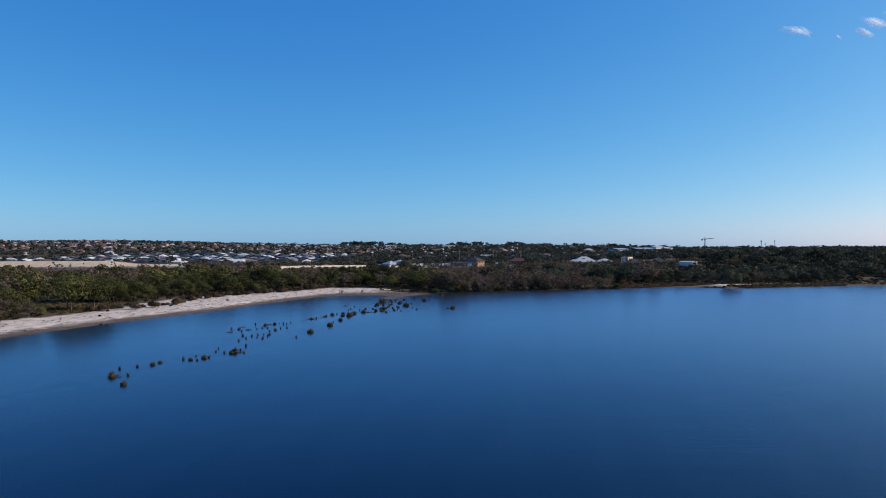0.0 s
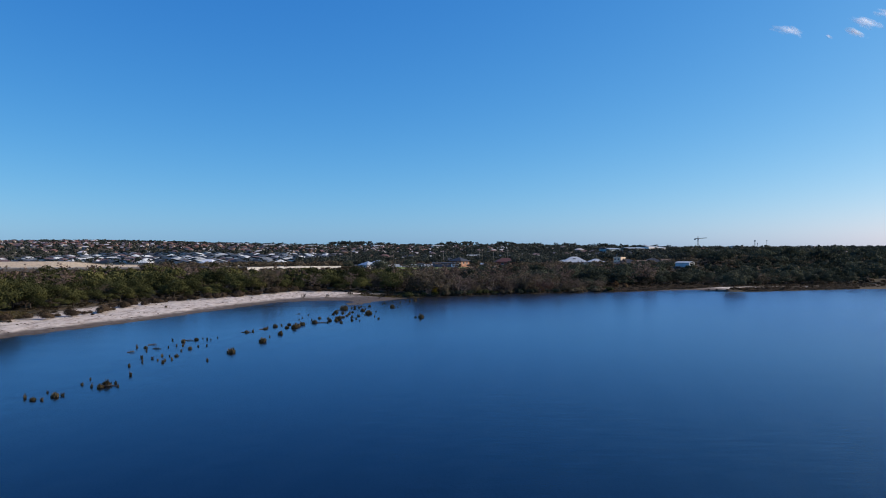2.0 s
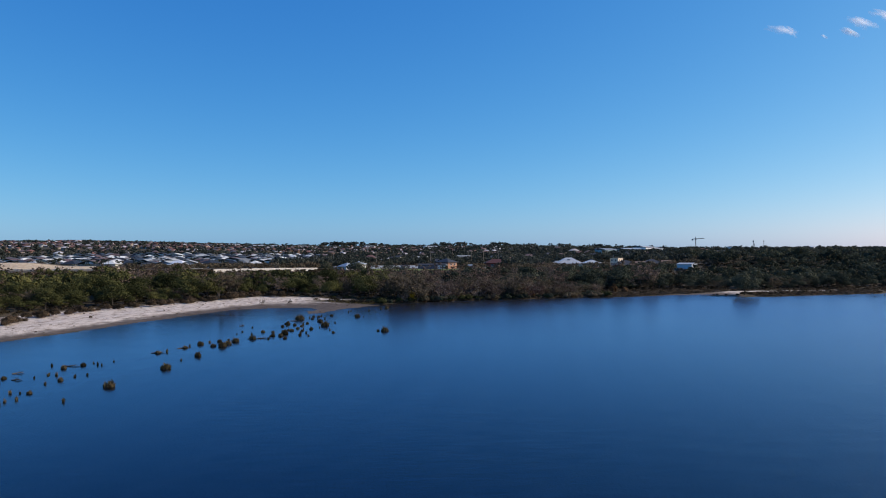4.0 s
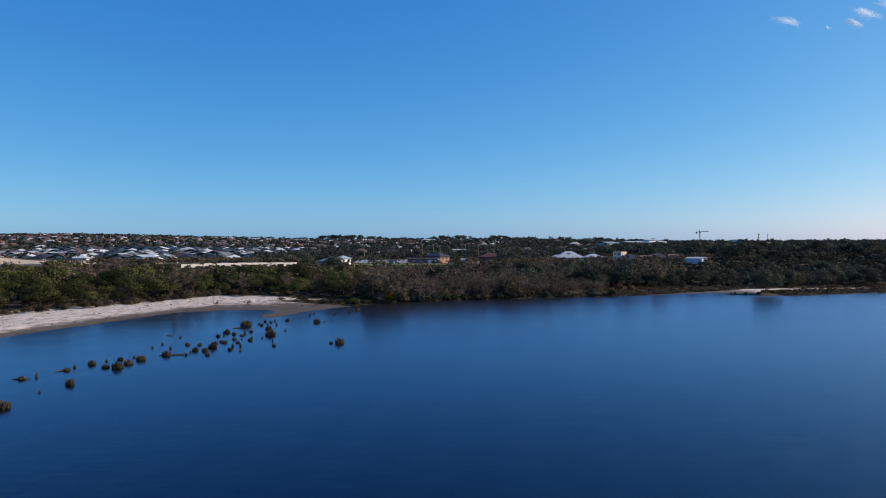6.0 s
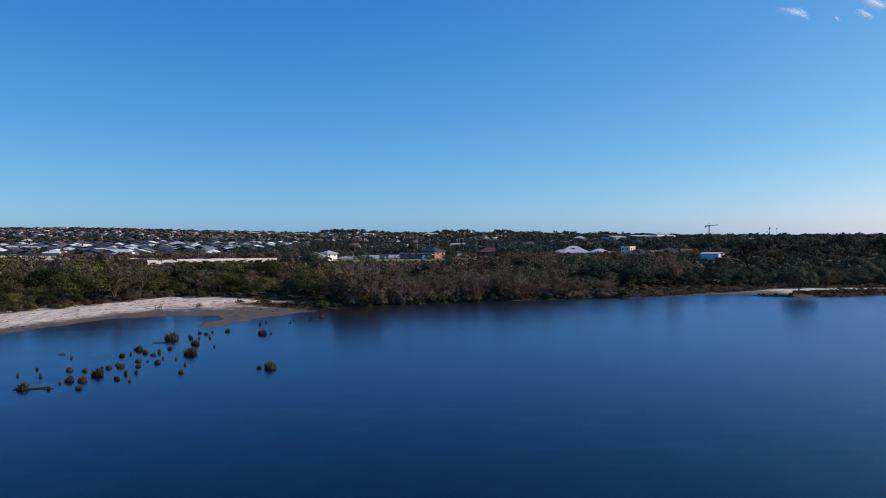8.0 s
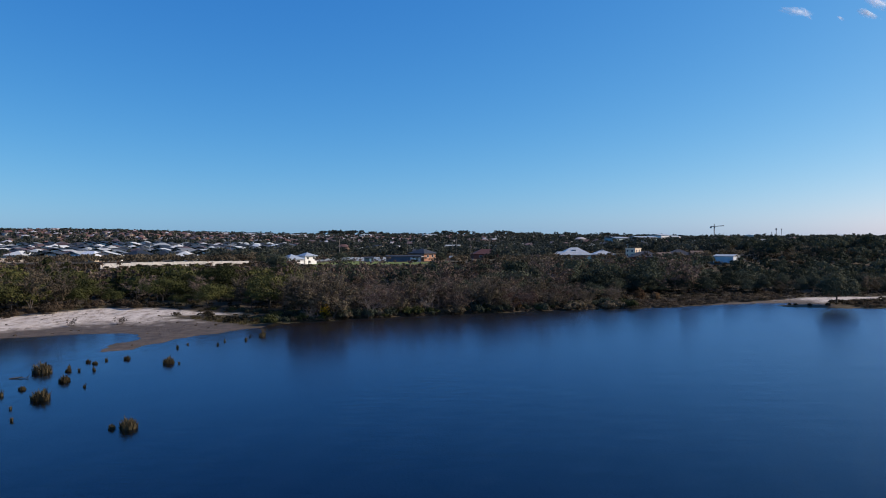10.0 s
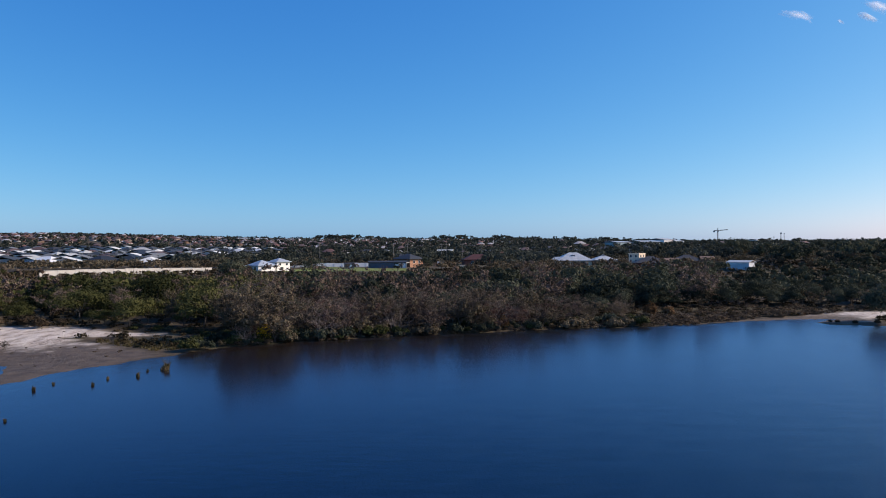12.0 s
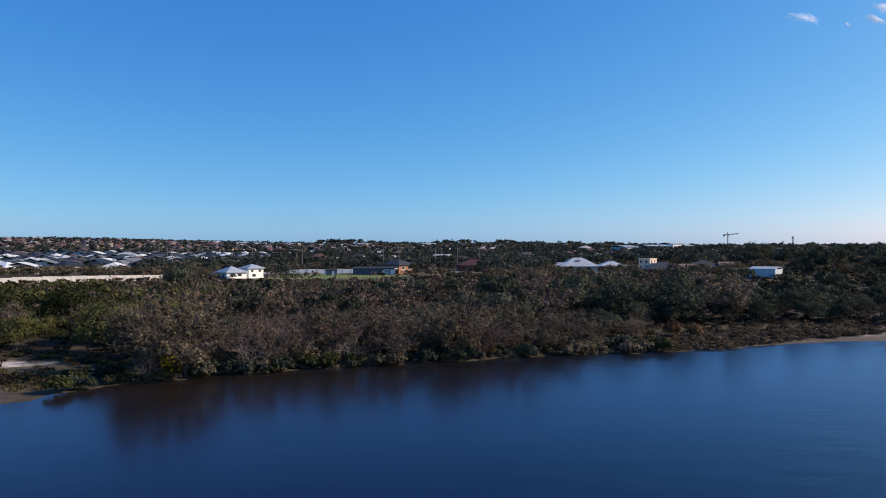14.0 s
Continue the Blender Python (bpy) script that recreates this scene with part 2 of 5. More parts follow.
# ---- the plan: shoreline, sand, heights ----
# the lake's edge, from the near bank ahead along the beach, round the spit, along the far bank and back behind the camera
SHORE = [(-150, -60), (-118, 40), (-102, 115), (-93, 145), (-87, 167), (-83, 180), (-78.8, 191), (-73.4, 206), (-67.8, 222), (-63, 238), (-58.6, 254), (-54.8, 270), (-47.3, 285.5),
         (-39, 290.5), (-31, 291.5), (-25.5, 290.5), (-23.3, 284), (-24.4, 277), (-23.4, 268.5), (-18.5, 270.5), (-16.5, 278), (-12.5, 287), (-9, 293), (-5.5, 299), (-2, 304.5), (3, 309.5), (12, 315.5), (24, 320), (43, 326), (56, 330), (70, 334),
         (94, 340), (108, 346.5), (120, 349), (129.5, 349.2), (130, 347.6), (124.5, 344), (123, 340.5), (130.5, 335.5), (138, 333), (152, 336), (172, 343), (200, 349), (245, 350), (330, 335), (430, 260), (480, 80), (420, -160), (180, -300), (-80, -230)]
BEACH = [(-135, 100), (-102, 115), (-93, 145), (-87, 167), (-83, 180), (-78.8, 191), (-73.4, 206), (-67.8, 222), (-63, 238), (-58.6, 254), (-54.8, 270), (-47.3, 285.5), (-39, 290.5), (-31, 291.5), (-25.5, 290.5), (-23.3, 284), (-24.4, 277), (-23.4, 268.5),
         (-18.5, 270.5), (-16.5, 278), (-12.5, 287), (-9, 293), (-6.5, 300), (-9, 304), (-17, 309), (-30, 316), (-29, 320.5), (-20, 321), (-14, 322.5), (-14, 325), (-20, 325.5), (-28, 326.5), (-34, 330), (-49, 336), (-60, 325), (-67, 309), (-77, 294), (-88, 279), (-96, 262), (-100, 240), (-99, 215), (-104, 192), (-118, 160)]
SPIT = [(103, 343.5), (108, 346), (120, 348.6), (129.5, 349), (129.8, 347.8), (125, 344.2), (123.8, 341), (131, 336), (135.5, 337), (137, 345), (146, 350), (160, 353), (186, 355), (186, 361), (160, 361), (142, 359.5), (129, 356), (118, 351.5), (108, 348)]
LAWN = [(-30, 488), (26, 486), (32, 520), (8, 528), (-4, 548), (-24, 548)]
EARTH = [(-480, 508), (-235, 506), (-184, 507), (-182, 532), (-220, 546), (-480, 560)]
WALL_LINE = [(-99, 433), (-90, 440), (-70, 455), (-51, 470)]
BAR = [(-105, 5), (-80, 40), (-60, 70), (-46, 98), (-40, 118), (-36, 130), (-40, 150), (-36, 172), (-30, 192), (-22, 208), (-18, 225), (-19, 245), (-20, 262)]


def to_line(x, y, pts, closed=True):
    """Distance of many points from a line of straight pieces."""
    best = np.full(x.shape, 1e9)
    ring = pts[1:] + pts[:1] if closed else pts[1:]
    for (ax, ay), (bx, by) in zip(pts, ring):
        dx, dy = bx - ax, by - ay
        k = np.clip(((x - ax) * dx + (y - ay) * dy) / (dx * dx + dy * dy), 0, 1)
        best = np.minimum(best, np.hypot(x - ax - k * dx, y - ay - k * dy))
    return best


def inside(x, y, pts):
    hit = np.zeros(x.shape, bool)
    for (ax, ay), (bx, by) in zip(pts, pts[1:] + pts[:1]):
        if ay != by:
            hit ^= ((ay > y) != (by > y)) & (x < (bx - ax) * (y - ay) / (by - ay) + ax)
    return hit


def smooth(v, a, b):
    k = np.clip((v - a) / (b - a), 0, 1)
    return k * k * (3 - 2 * k)


def wobble(x, y, size, seed=0.0):
    """Cheap smooth noise about 0, from a few turned waves."""
    s = 0
    for i in range(6):
        a = 1.3 * i + seed
        k = (1 + 0.43 * i) / size
        s = s + np.sin((x * np.cos(a) + y * np.sin(a)) * k * 6.28 + 2.1 * i + seed * 3) / (1 + 0.5 * i)
    return s / 2.2


def shore_distance(x, y):
    """Metres from the waterline: over land plus, over water minus."""
    wx, wy = x + 1.1 * wobble(x, y, 17), y + 1.1 * wobble(x, y, 14, 2.0)
    d = to_line(wx, wy, SHORE)
    return np.where(inside(wx, wy, SHORE), -d, d)


def height(x, y):
    x, y = np.asarray(x, float), np.asarray(y, float)
    d = shore_distance(x, y)
    slope = 0.09 - 0.06 * smooth(x, -62, -42) - 0.011 * smooth(x, -34, -22) + 0.041 * smooth(x, -6, 4)
    bank = np.minimum(slope * d, 0.8) + 1.2 * smooth(d, 15, 80) + 5.2 * smooth(d, 80, 165)
    bank = bank + 0.8 * smooth(-x, 20, 80) * smooth(d, 70, 160)
    bank = bank + 0.12 * wobble(x, y, 9, 1.0) * smooth(d, 2, 8)
    far = np.maximum(y - 560, 0)
    rise = 34 * np.minimum(far / 2050, 1.15) ** 1.1
    hill = 20 * smooth(far, 150, 1150) * smooth(-x / np.maximum(y, 1), 0.1, 0.5) - 21 * smooth(x / np.maximum(y, 1), -0.05, 0.45) * smooth(far, 300, 2000)
    ridge = 4.0 * smooth(x, 100, 230) * smooth(d, 60, 150)
    land = bank + (rise + hill + ridge) * smooth(d, 20, 120) + 1.5 * wobble(x, y, 330, 4.0) * smooth(far, 50, 400)
    land = land + (1.9 + 2.6 * smooth(-x, 228, 262)) * smooth(x, -500, -470) * (1 - smooth(x, -192, -178)) * smooth(y, 503, 540) * (1 - smooth(y, 556, 585))
    steep = 1 + 8 * smooth(x, -4, 6)
    shelf = smooth(x, -20, 10) * smooth(y, 150, 220)
    bed = np.maximum(0.10 * d * steep, -1.6 + shelf * (0.75 * (1 - smooth(-d, 15, 62)) + 0.45 * (1 - smooth(-d, 3, 40))))
    line = to_line(x + 2.0 * wobble(x, y, 23, 5.0), y, BAR, False)
    bed = np.maximum(bed, -0.09 - 0.45 * (1 - smooth(y, 34, 68)) - 1.3 * smooth(line, 1.0, 13.0) - 0.11 * (1 + wobble(x, y, 8, 3.0)))
    edge = np.interp(y, [p[1] for p in BAR], [p[0] for p in BAR]) - 2 + 3 * wobble(x, y, 31, 6.0)
    lagoon = smooth(edge - x, -4, 6) * smooth(y, 40, 95) * (1 - smooth(y, 262, 285))
    bed = np.maximum(bed, -1.6 + (1.45 + 0.05 * wobble(x, y, 13, 1.5)) * lagoon)
    bed = np.where(d < 0, np.minimum(bed, np.maximum(-0.02 + 0.06 * d * steep, -0.07)), bed)
    return np.where(d < 0, bed, land)


def at_height(x, y):
    return float(height(np.array([x]), np.array([y]))[0])


# ---- mesh helpers ----
def quick_mesh(name, verts, quads, material):
    """A mesh of quads or of triangles from arrays, quickly."""
    me = bpy.data.meshes.new(name)
    quads = np.asarray(quads)
    n, f, k = len(verts), len(quads), quads.shape[1]
    me.vertices.add(n)
    me.vertices.foreach_set("co", np.ascontiguousarray(verts, np.float32).ravel())
    me.loops.add(f * k)
    me.loops.foreach_set("vertex_index", np.ascontiguousarray(quads, np.int32).ravel())
    me.polygons.add(f)
    me.polygons.foreach_set("loop_start", np.arange(0, f * k, k, dtype=np.int32))
    me.materials.append(material)
    me.update(calc_edges=True)
    me.validate()
    return me


def from_bm(name, bm, material):
    me = bpy.data.meshes.new(name)
    bmesh.ops.recalc_face_normals(bm, faces=bm.faces)
    bm.to_mesh(me)
    bm.free()
    me.materials.append(material)
    return me


def part(name, bm, material, parent, label=""):
    ob = new(name, from_bm(name, bm, material) if isinstance(bm, bmesh.types.BMesh) else bm)
    ob.parent = parent
    return tagged(ob, label)


def thing(name, x, y, z, turn=0.0, label="", category="", group="", kind=""):
    ob = new(name)
    ob.empty_display_size = 0.2
    ob.matrix_basis = pose(x, y, z, 0, 0, turn)
    return tagged(ob, label, category, group, kind)


def add_box(bm, x0, y0, z0, x1, y1, z1):
    v = [bm.verts.new(p) for p in ((x0, y0, z0), (x1, y0, z0), (x1, y1, z0), (x0, y1, z0), (x0, y0, z1), (x1, y0, z1), (x1, y1, z1), (x0, y1, z1))]
    for f in ((3, 2, 1, 0), (4, 5, 6, 7), (0, 1, 5, 4), (1, 2, 6, 5), (2, 3, 7, 6), (3, 0, 4, 7)):
        bm.faces.new([v[i] for i in f])
    return bm


def box(*b):
    return add_box(bmesh.new(), *b)


# ---- ground and lake ----
def steps(pieces):
    out = []
    for a, b, s in pieces:
        out += list(np.arange(a, b, s))
    return np.array(out + [pieces[-1][1]])


gx = steps([(-4600, -1200, 170), (-1200, -300, 25), (-300, -130, 5), (-130, 170, 2.0), (170, 300, 5), (300, 1200, 25), (1200, 4600, 170)])
gy = steps([(-2600, -200, 160), (-200, 90, 10), (90, 260, 2.0), (260, 370, 1.25), (370, 560, 4), (560, 1200, 20), (1200, 4800, 120)])
X, Y = np.meshgrid(gx, gy)
Zg = height(X.ravel(), Y.ravel())
gi = np.arange(X.size).reshape(X.shape)
gq = np.stack([gi[:-1, :-1], gi[:-1, 1:], gi[1:, 1:], gi[1:, :-1]], -1).reshape(-1, 4)
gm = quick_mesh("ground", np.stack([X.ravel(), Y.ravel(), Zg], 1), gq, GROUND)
fx, fy = X.ravel(), Y.ravel()


def mask(pts, soft, seed, rag=1.0):
    wx, wy = fx + rag * wobble(fx, fy, 7, seed), fy + rag * wobble(fx, fy, 6, seed + 1)
    d = to_line(wx, wy, pts)
    d = np.where(inside(wx, wy, pts), d, -d)
    return smooth(d, -soft, soft)


for label, values in (("sand", np.maximum(np.maximum(mask(BEACH, 1.2, 1.0, 1.6), mask(SPIT, 1.2, 2.0)), 0.06 * smooth(-shore_distance(fx, fy), -0.9, -0.3))),
                      ("lawn", mask(LAWN, 1.5, 3.0)), ("bare", mask(EARTH, 4.0, 4.0, 3.0))):
    gm.attributes.new(label, "FLOAT", "POINT").data.foreach_set("value", values.astype(np.float32))
for p in gm.polygons:
    p.use_smooth = True
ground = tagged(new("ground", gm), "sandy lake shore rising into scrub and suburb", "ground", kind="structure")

wb = bmesh.new()
bmesh.ops.create_grid(wb, x_segments=1, y_segments=1, size=1)
wm = from_bm("water", wb, WATER)
water = new("water", wm)
water.matrix_basis = Matrix.Translation((160, 30, 0)) @ Matrix.Diagonal((420, 400, 1, 1))
tagged(water, "calm dark blue lake water with faint ripples", "water", kind="structure")


# ---- plants ----
def leaf_cloud(rng, lobes, count, size, flat=0.0, shell=0.8):
    """Many small leaf clumps, each a bent quad, spread over and inside a crown of several lobes."""
    w = np.array([l[3] * l[4] * l[5] for l in lobes]) ** 0.66
    pick = rng.choice(len(lobes), count, p=w / w.sum())
    L = np.array(lobes, float)[pick]
    n = rng.normal(size=(count, 3))
    n /= np.linalg.norm(n, axis=1)[:, None]
    n[:, 2] = np.where(n[:, 2] < -0.3, -n[:, 2] * 0.6, n[:, 2])
    r = (shell + (1 - shell) * rng.random(count)) * (1 + 0.16 * rng.normal(size=count))
    c = L[:, :3] + n * r[:, None] * L[:, 3:6]
    t = n + rng.normal(size=(count, 3)) * 0.32
    t[:, 2] += flat
    t /= np.linalg.norm(t, axis=1)[:, None]
    a = np.cross(t, rng.normal(size=(count, 3)))
    a /= np.linalg.norm(a, axis=1)[:, None]
    b = np.cross(t, a)
    s = size * (0.6 + 0.8 * rng.random(count))[:, None]
    bend = t * s * 0.25
    v = np.stack([c - a * s - b * s * 0.6 - bend, c + a * s - b * s * 0.5, c + b * s * 1.1 + a * s * 0.2 - bend], 1)
    v[:, :, 2] = np.maximum(v[:, :, 2], 0.02)
    q = np.arange(count * 3).reshape(count, 3)
    return v.reshape(-1, 3), q


def limb(p0, p1, r0, r1, sides=4):
    """A tapered piece of branch as arrays."""
    p0, p1 = np.array(p0, float), np.array(p1, float)
    ax = p1 - p0
    ax /= max(np.linalg.norm(ax), 1e-6)
    u = np.cross(ax, (0.3, 0.9, 0.2) if abs(ax[2]) > 0.5 else (0, 0, 1))
    u /= np.linalg.norm(u)
    w = np.cross(ax, u)
    ang = np.arange(sides) * 2 * np.pi / sides
    ring = np.cos(ang)[:, None] * u + np.sin(ang)[:, None] * w
    v = np.concatenate([p0 + ring * r0, p1 + ring * r1])
    q = [(i, (i + 1) % sides, sides + (i + 1) % sides, sides + i) for i in range(sides)]
    return v, np.array(q)


def join(pieces):
    vs, qs, n = [], [], 0
    mixed = len({np.asarray(q).shape[1] for _, q in pieces}) > 1
    for v, q in pieces:
        q = np.asarray(q)
        if mixed and q.shape[1] == 4:
            q = np.concatenate([q[:, [0, 1, 2]], q[:, [0, 2, 3]]])
        vs.append(v)
        qs.append(q + n)
        n += len(v)
    return np.concatenate(vs), np.concatenate(qs)


def branches(rng, base, way, length, radius, level, out, tips, spread=0.75):
    """Forking limbs that end in twigs."""
    way = way / np.linalg.norm(way)
    mid = base + way * length * 0.55 + rng.normal(size=3) * length * 0.05
    end = mid + (way + rng.normal(size=3) * 0.18) * length * 0.45
    out.append(limb(base, mid, radius, radius * 0.8, 5 if level > 2 else 3))
    out.append(limb(mid, end, radius * 0.8, radius * 0.55, 5 if level > 2 else 3))
    if level == 0:
        tips.append(end)
        return
    for i in range(3 if level > 1 else 4):
        d = way + rng.normal(size=3) * spread
        d[2] = abs(d[2]) * 0.8 + 0.15
        start = mid if i == 0 else end
        branches(rng, start, d, length * (0.62 + 0.2 * rng.random()), radius * 0.55, level - 1, out, tips, spread)


def leafy_tree(seed, tall, wide, lobes, count, size, lean=0.12):
    """Trunk with a few limbs under a lobed crown: (trunk arrays, crown arrays)."""
    rng = np.random.default_rng(seed)
    L, wood = [], []
    fork = np.array([rng.normal() * lean, rng.normal() * lean, tall * 0.28])
    wood.append(limb((0, 0, -0.4), fork, 0.028 * tall, 0.02 * tall, 6))
    for i in range(lobes):
        a = i * 2.4 + rng.random()
        rr = wide * (0.15 + 0.42 * rng.random()) * (0.3 if i == 0 else 1)
        zc = tall * (0.78 if i == 0 else 0.36 + 0.36 * rng.random())
        rad = wide * (0.20 + 0.19 * rng.random())
        c = np.array([math.cos(a) * rr, math.sin(a) * rr, zc])
        L.append((*c, rad, rad, min(rad * 0.85, tall - zc)))
        wood.append(limb(fork, fork + (c - fork) * 0.5 + rng.normal(size=3) * 0.1, 0.014 * tall, 0.010 * tall, 4))
        wood.append(limb(fork + (c - fork) * 0.5, c, 0.010 * tall, 0.003 * tall, 4))
    return join(wood), leaf_cloud(rng, L, count, size)


def twiggy_tree(seed, tall, level, leaves, size, stems=3, girth=0.0085):
    """A thin-crowned or leafless tree: several stems, forking twigs, a haze of small dry leaves."""
    rng = np.random.default_rng(seed)
    wood, tips = [], []
    for s in range(stems):
        d = np.array([rng.normal() * 0.32, rng.normal() * 0.32, 1.0])
        branches(rng, np.array([rng.normal() * 0.25, rng.normal() * 0.25, -0.3]), d, tall * 0.40, girth * tall, level, wood, tips)
    v, q = join(wood)
    k = tall / max(v[:, 2].max(), 0.1)
    v = v * k
    tips = np.array(tips) * k
    if leaves:
        lobes = [(*(t * (0.55 + 0.45 * rng.random())), 0.11 * tall, 0.11 * tall, 0.10 * tall) for t in tips[rng.choice(len(tips), min(len(tips), 34), replace=False)]]
        crown = leaf_cloud(rng, lobes, leaves, size, 0.0, 0.1)
    else:
        crown = None
    return (v, q), crown


def bush(seed, wide, tall, count, size):
    rng = np.random.default_rng(seed)
    L = [(0, 0, tall * 0.4, wide * 0.42, wide * 0.42, tall * 0.5)]
    for i in range(4):
        a = i * 1.7 + rng.random()
        L.append((math.cos(a) * wide * 0.3, math.sin(a) * wide * 0.3, tall * (0.3 + 0.2 * rng.random()), wide * 0.25, wide * 0.25, tall * 0.36))
    return leaf_cloud(rng, L, count, size, 0.2, 0.5)


def tuft(seed, wide, tall, blades):
    """A clump of reeds: thin curved blades that stand up and lean outward, some snapped over."""
    rng = np.random.default_rng(seed)
    out = []
    for i in range(blades):
        a, r = rng.random() * 6.28, wide * 0.5 * rng.random() ** 0.6
        p = np.array([math.cos(a) * r, math.sin(a) * r, -0.25])
        lean = np.array([math.cos(a), math.sin(a), 0]) * (0.15 + 0.5 * rng.random()) + rng.normal(size=3) * 0.12
        h = tall * (0.4 + 0.75 * rng.random()) * (1.12 - 1.25 * r / wide)
        m = p + np.array([0, 0, 0.25 + h * 0.6]) + lean * h * 0.25
        e = m + np.array([0, 0, h * (0.45 if rng.random() < 0.8 else -0.15)]) + lean * h * 0.45
        s = np.array([-math.sin(a + rng.normal()), math.cos(a), 0]) * 0.045
        v = np.array([p - s, p + s, m - s * 0.8, m + s * 0.8, e - s * 0.25, e + s * 0.25])
        out.append((v, np.array([(0, 1, 3, 2), (2, 3, 5, 4)])))
    return join(out)


def scatter(seed, x0, x1, y0, y1, gap, keep):
    """Places on a shaken grid for which keep(x, y, d) gives true; d is the distance from the shore."""
    rng = np.random.default_rng(seed)
    x, y = np.meshgrid(np.arange(x0, x1, gap), np.arange(y0, y1, gap))
    x, y = x.ravel() + rng.uniform(-0.45, 0.45, x.size) * gap, y.ravel() + rng.uniform(-0.45, 0.45, x.size) * gap
    d = shore_distance(x, y)
    ok = keep(x, y, d) & ~inside(x, y, BEACH) & ~inside(x, y, SPIT)
    return x[ok], y[ok], d[ok], rng


def forest(name, label, variants, x, y, scale, rng, material, category="trees", sink=0.15):
    """A far wood as one mesh."""
    z = height(x, y) - sink
    vs, qs, n = [], [], 0
    turn, which, tone = rng.random(len(x)) * 6.28, rng.integers(0, len(variants), len(x)), []
    own = rng.random(len(x))
    for i in range(len(x)):
        v, q = variants[which[i]]
        c, s = math.cos(turn[i]) * scale[i], math.sin(turn[i]) * scale[i]
        vs.append(np.stack([v[:, 0] * c - v[:, 1] * s + x[i], v[:, 0] * s + v[:, 1] * c + y[i], v[:, 2] * scale[i] + z[i]], 1))
        qs.append(q + n)
        tone.append(np.full(len(v), own[i], np.float32))
        n += len(v)
    me = quick_mesh(name, np.concatenate(vs), np.concatenate(qs), material)
    me.attributes.new("tone", "FLOAT", "POINT").data.foreach_set("value", np.concatenate(tone))
    return tagged(new(name, me), label, category, kind="stuff")


def plant_kind(name, label, category, group, variants, crown_mat, wood_mat):
    """Prototypes of one kind of tree: an Empty with a trunk and a crown."""
    made = []
    for wood, crown in variants:
        e = thing(name, 0, 0, -60, 0, label, category, group)
        part("trunk", quick_mesh("trunk", *wood, wood_mat), None, e)
        if crown is not None:
            part("crown", quick_mesh("crown", *crown, crown_mat), None, e)
        made.append(e)
    return made


def plant(protos, used, x, y, scale, rng, sink=0.1):
    """The first use of a prototype moves it; later ones copy it."""
    i = int(rng.integers(0, len(protos)))
    m = pose(x, y, at_height(x, y) - sink, 0, 0, rng.random() * 360)
    sc = scale * (0.9 + 0.2 * rng.random())
    if i in used:
        ob = copy_thing(protos[i], m)
    else:
        ob = protos[i]
        ob.matrix_basis = m
        used.add(i)
    ob.scale = (sc, sc, scale * (0.9 + 0.2 * rng.random()))
    return ob


# ---- trees near the water ----
rng = np.random.default_rng(11)
wattles = plant_kind("wattle_tree", "rounded olive-green wattle on the sandy bank", "tree", "wattles behind the beach",
                     [leafy_tree(100 + i, 6.0, 6.2, 6 + i, 2700, 0.145) for i in range(5)], WATTLE, BARK_DARK)
papers = plant_kind("paperbark_tree", "thin-crowned grey-green paperbark by the water", "tree", "paperbarks along the far bank",
                    [twiggy_tree(200 + i, 8.5, 3, 2300, 0.138, 3) for i in range(5)], PAPER, BARK)
greys = plant_kind("dry_paperbark_tree", "half-dead grey-brown paperbark by the water", "tree", "paperbarks along the far bank",
                   [twiggy_tree(230 + i, 8.0, 3, 1900, 0.105, 3) for i in range(5)], GREY, BARK)
rusts = plant_kind("withered_tree", "withered reddish-brown tree by the water", "tree", "paperbarks along the far bank",
                   [twiggy_tree(260 + i, 7.2, 3, 1900, 0.11, 3) for i in range(3)], RUST, BARK)
bares = plant_kind("bare_tree", "leafless pale grey tree by the water", "tree", "paperbarks along the far bank",
                   [twiggy_tree(280 + i, 7.6, 4, 0, 0.1, 4, 0.0115) for i in range(2)], GREY, BARK_PALE)
gums = plant_kind("gum_tree", "dark green gum tree with a dense crown", "tree", "gums on the far bank",
                  [leafy_tree(300 + i, 8.0, 7.0, 8, 1750, 0.20) for i in range(4)], DARK, BARK_DARK)
used = {k: set() for k in ("w", "p", "g", "r", "b", "d")}

# wattles in the first rows behind the beach
CLEARING = [(-130, 196), (-103, 198), (-101, 214), (-101, 224), (-112, 232), (-130, 226)]
back = [(-106, 192), (-101, 215), (-102, 240), (-98, 262), (-89, 280), (-78, 295), (-67, 310), (-60, 326), (-49, 338), (-34, 331.5), (-17, 326), (-9, 316)]
x, y, d, r = scatter(1, -175, -2, 120, 385, 6.3, lambda x, y, d: (d > 4) & (to_line(x, y, back, False) < 28) & (to_line(x, y, back, False) > 3.0) & ~((x > -36) & (y < 331) & (x < 0)) & ~inside(x, y, CLEARING))
for a, b in zip(x, y):
    edge = float(to_line(np.array([a]), np.array([b]), back, False)[0])
    size_ = (0.55 + 0.95 * r.random() ** 1.7) * (0.8 + 0.3 * min(edge / 14, 1))
    kind_ = r.random()
    if kind_ < 0.66 or edge < 7:
        plant(wattles, used["w"], a, b, size_, r)
    elif kind_ < 0.90:
        plant(papers, used["p"], a, b, 0.35 + 0.45 * size_, r)
    else:
        plant(greys, used["g"], a, b, 0.35 + 0.45 * size_, r)
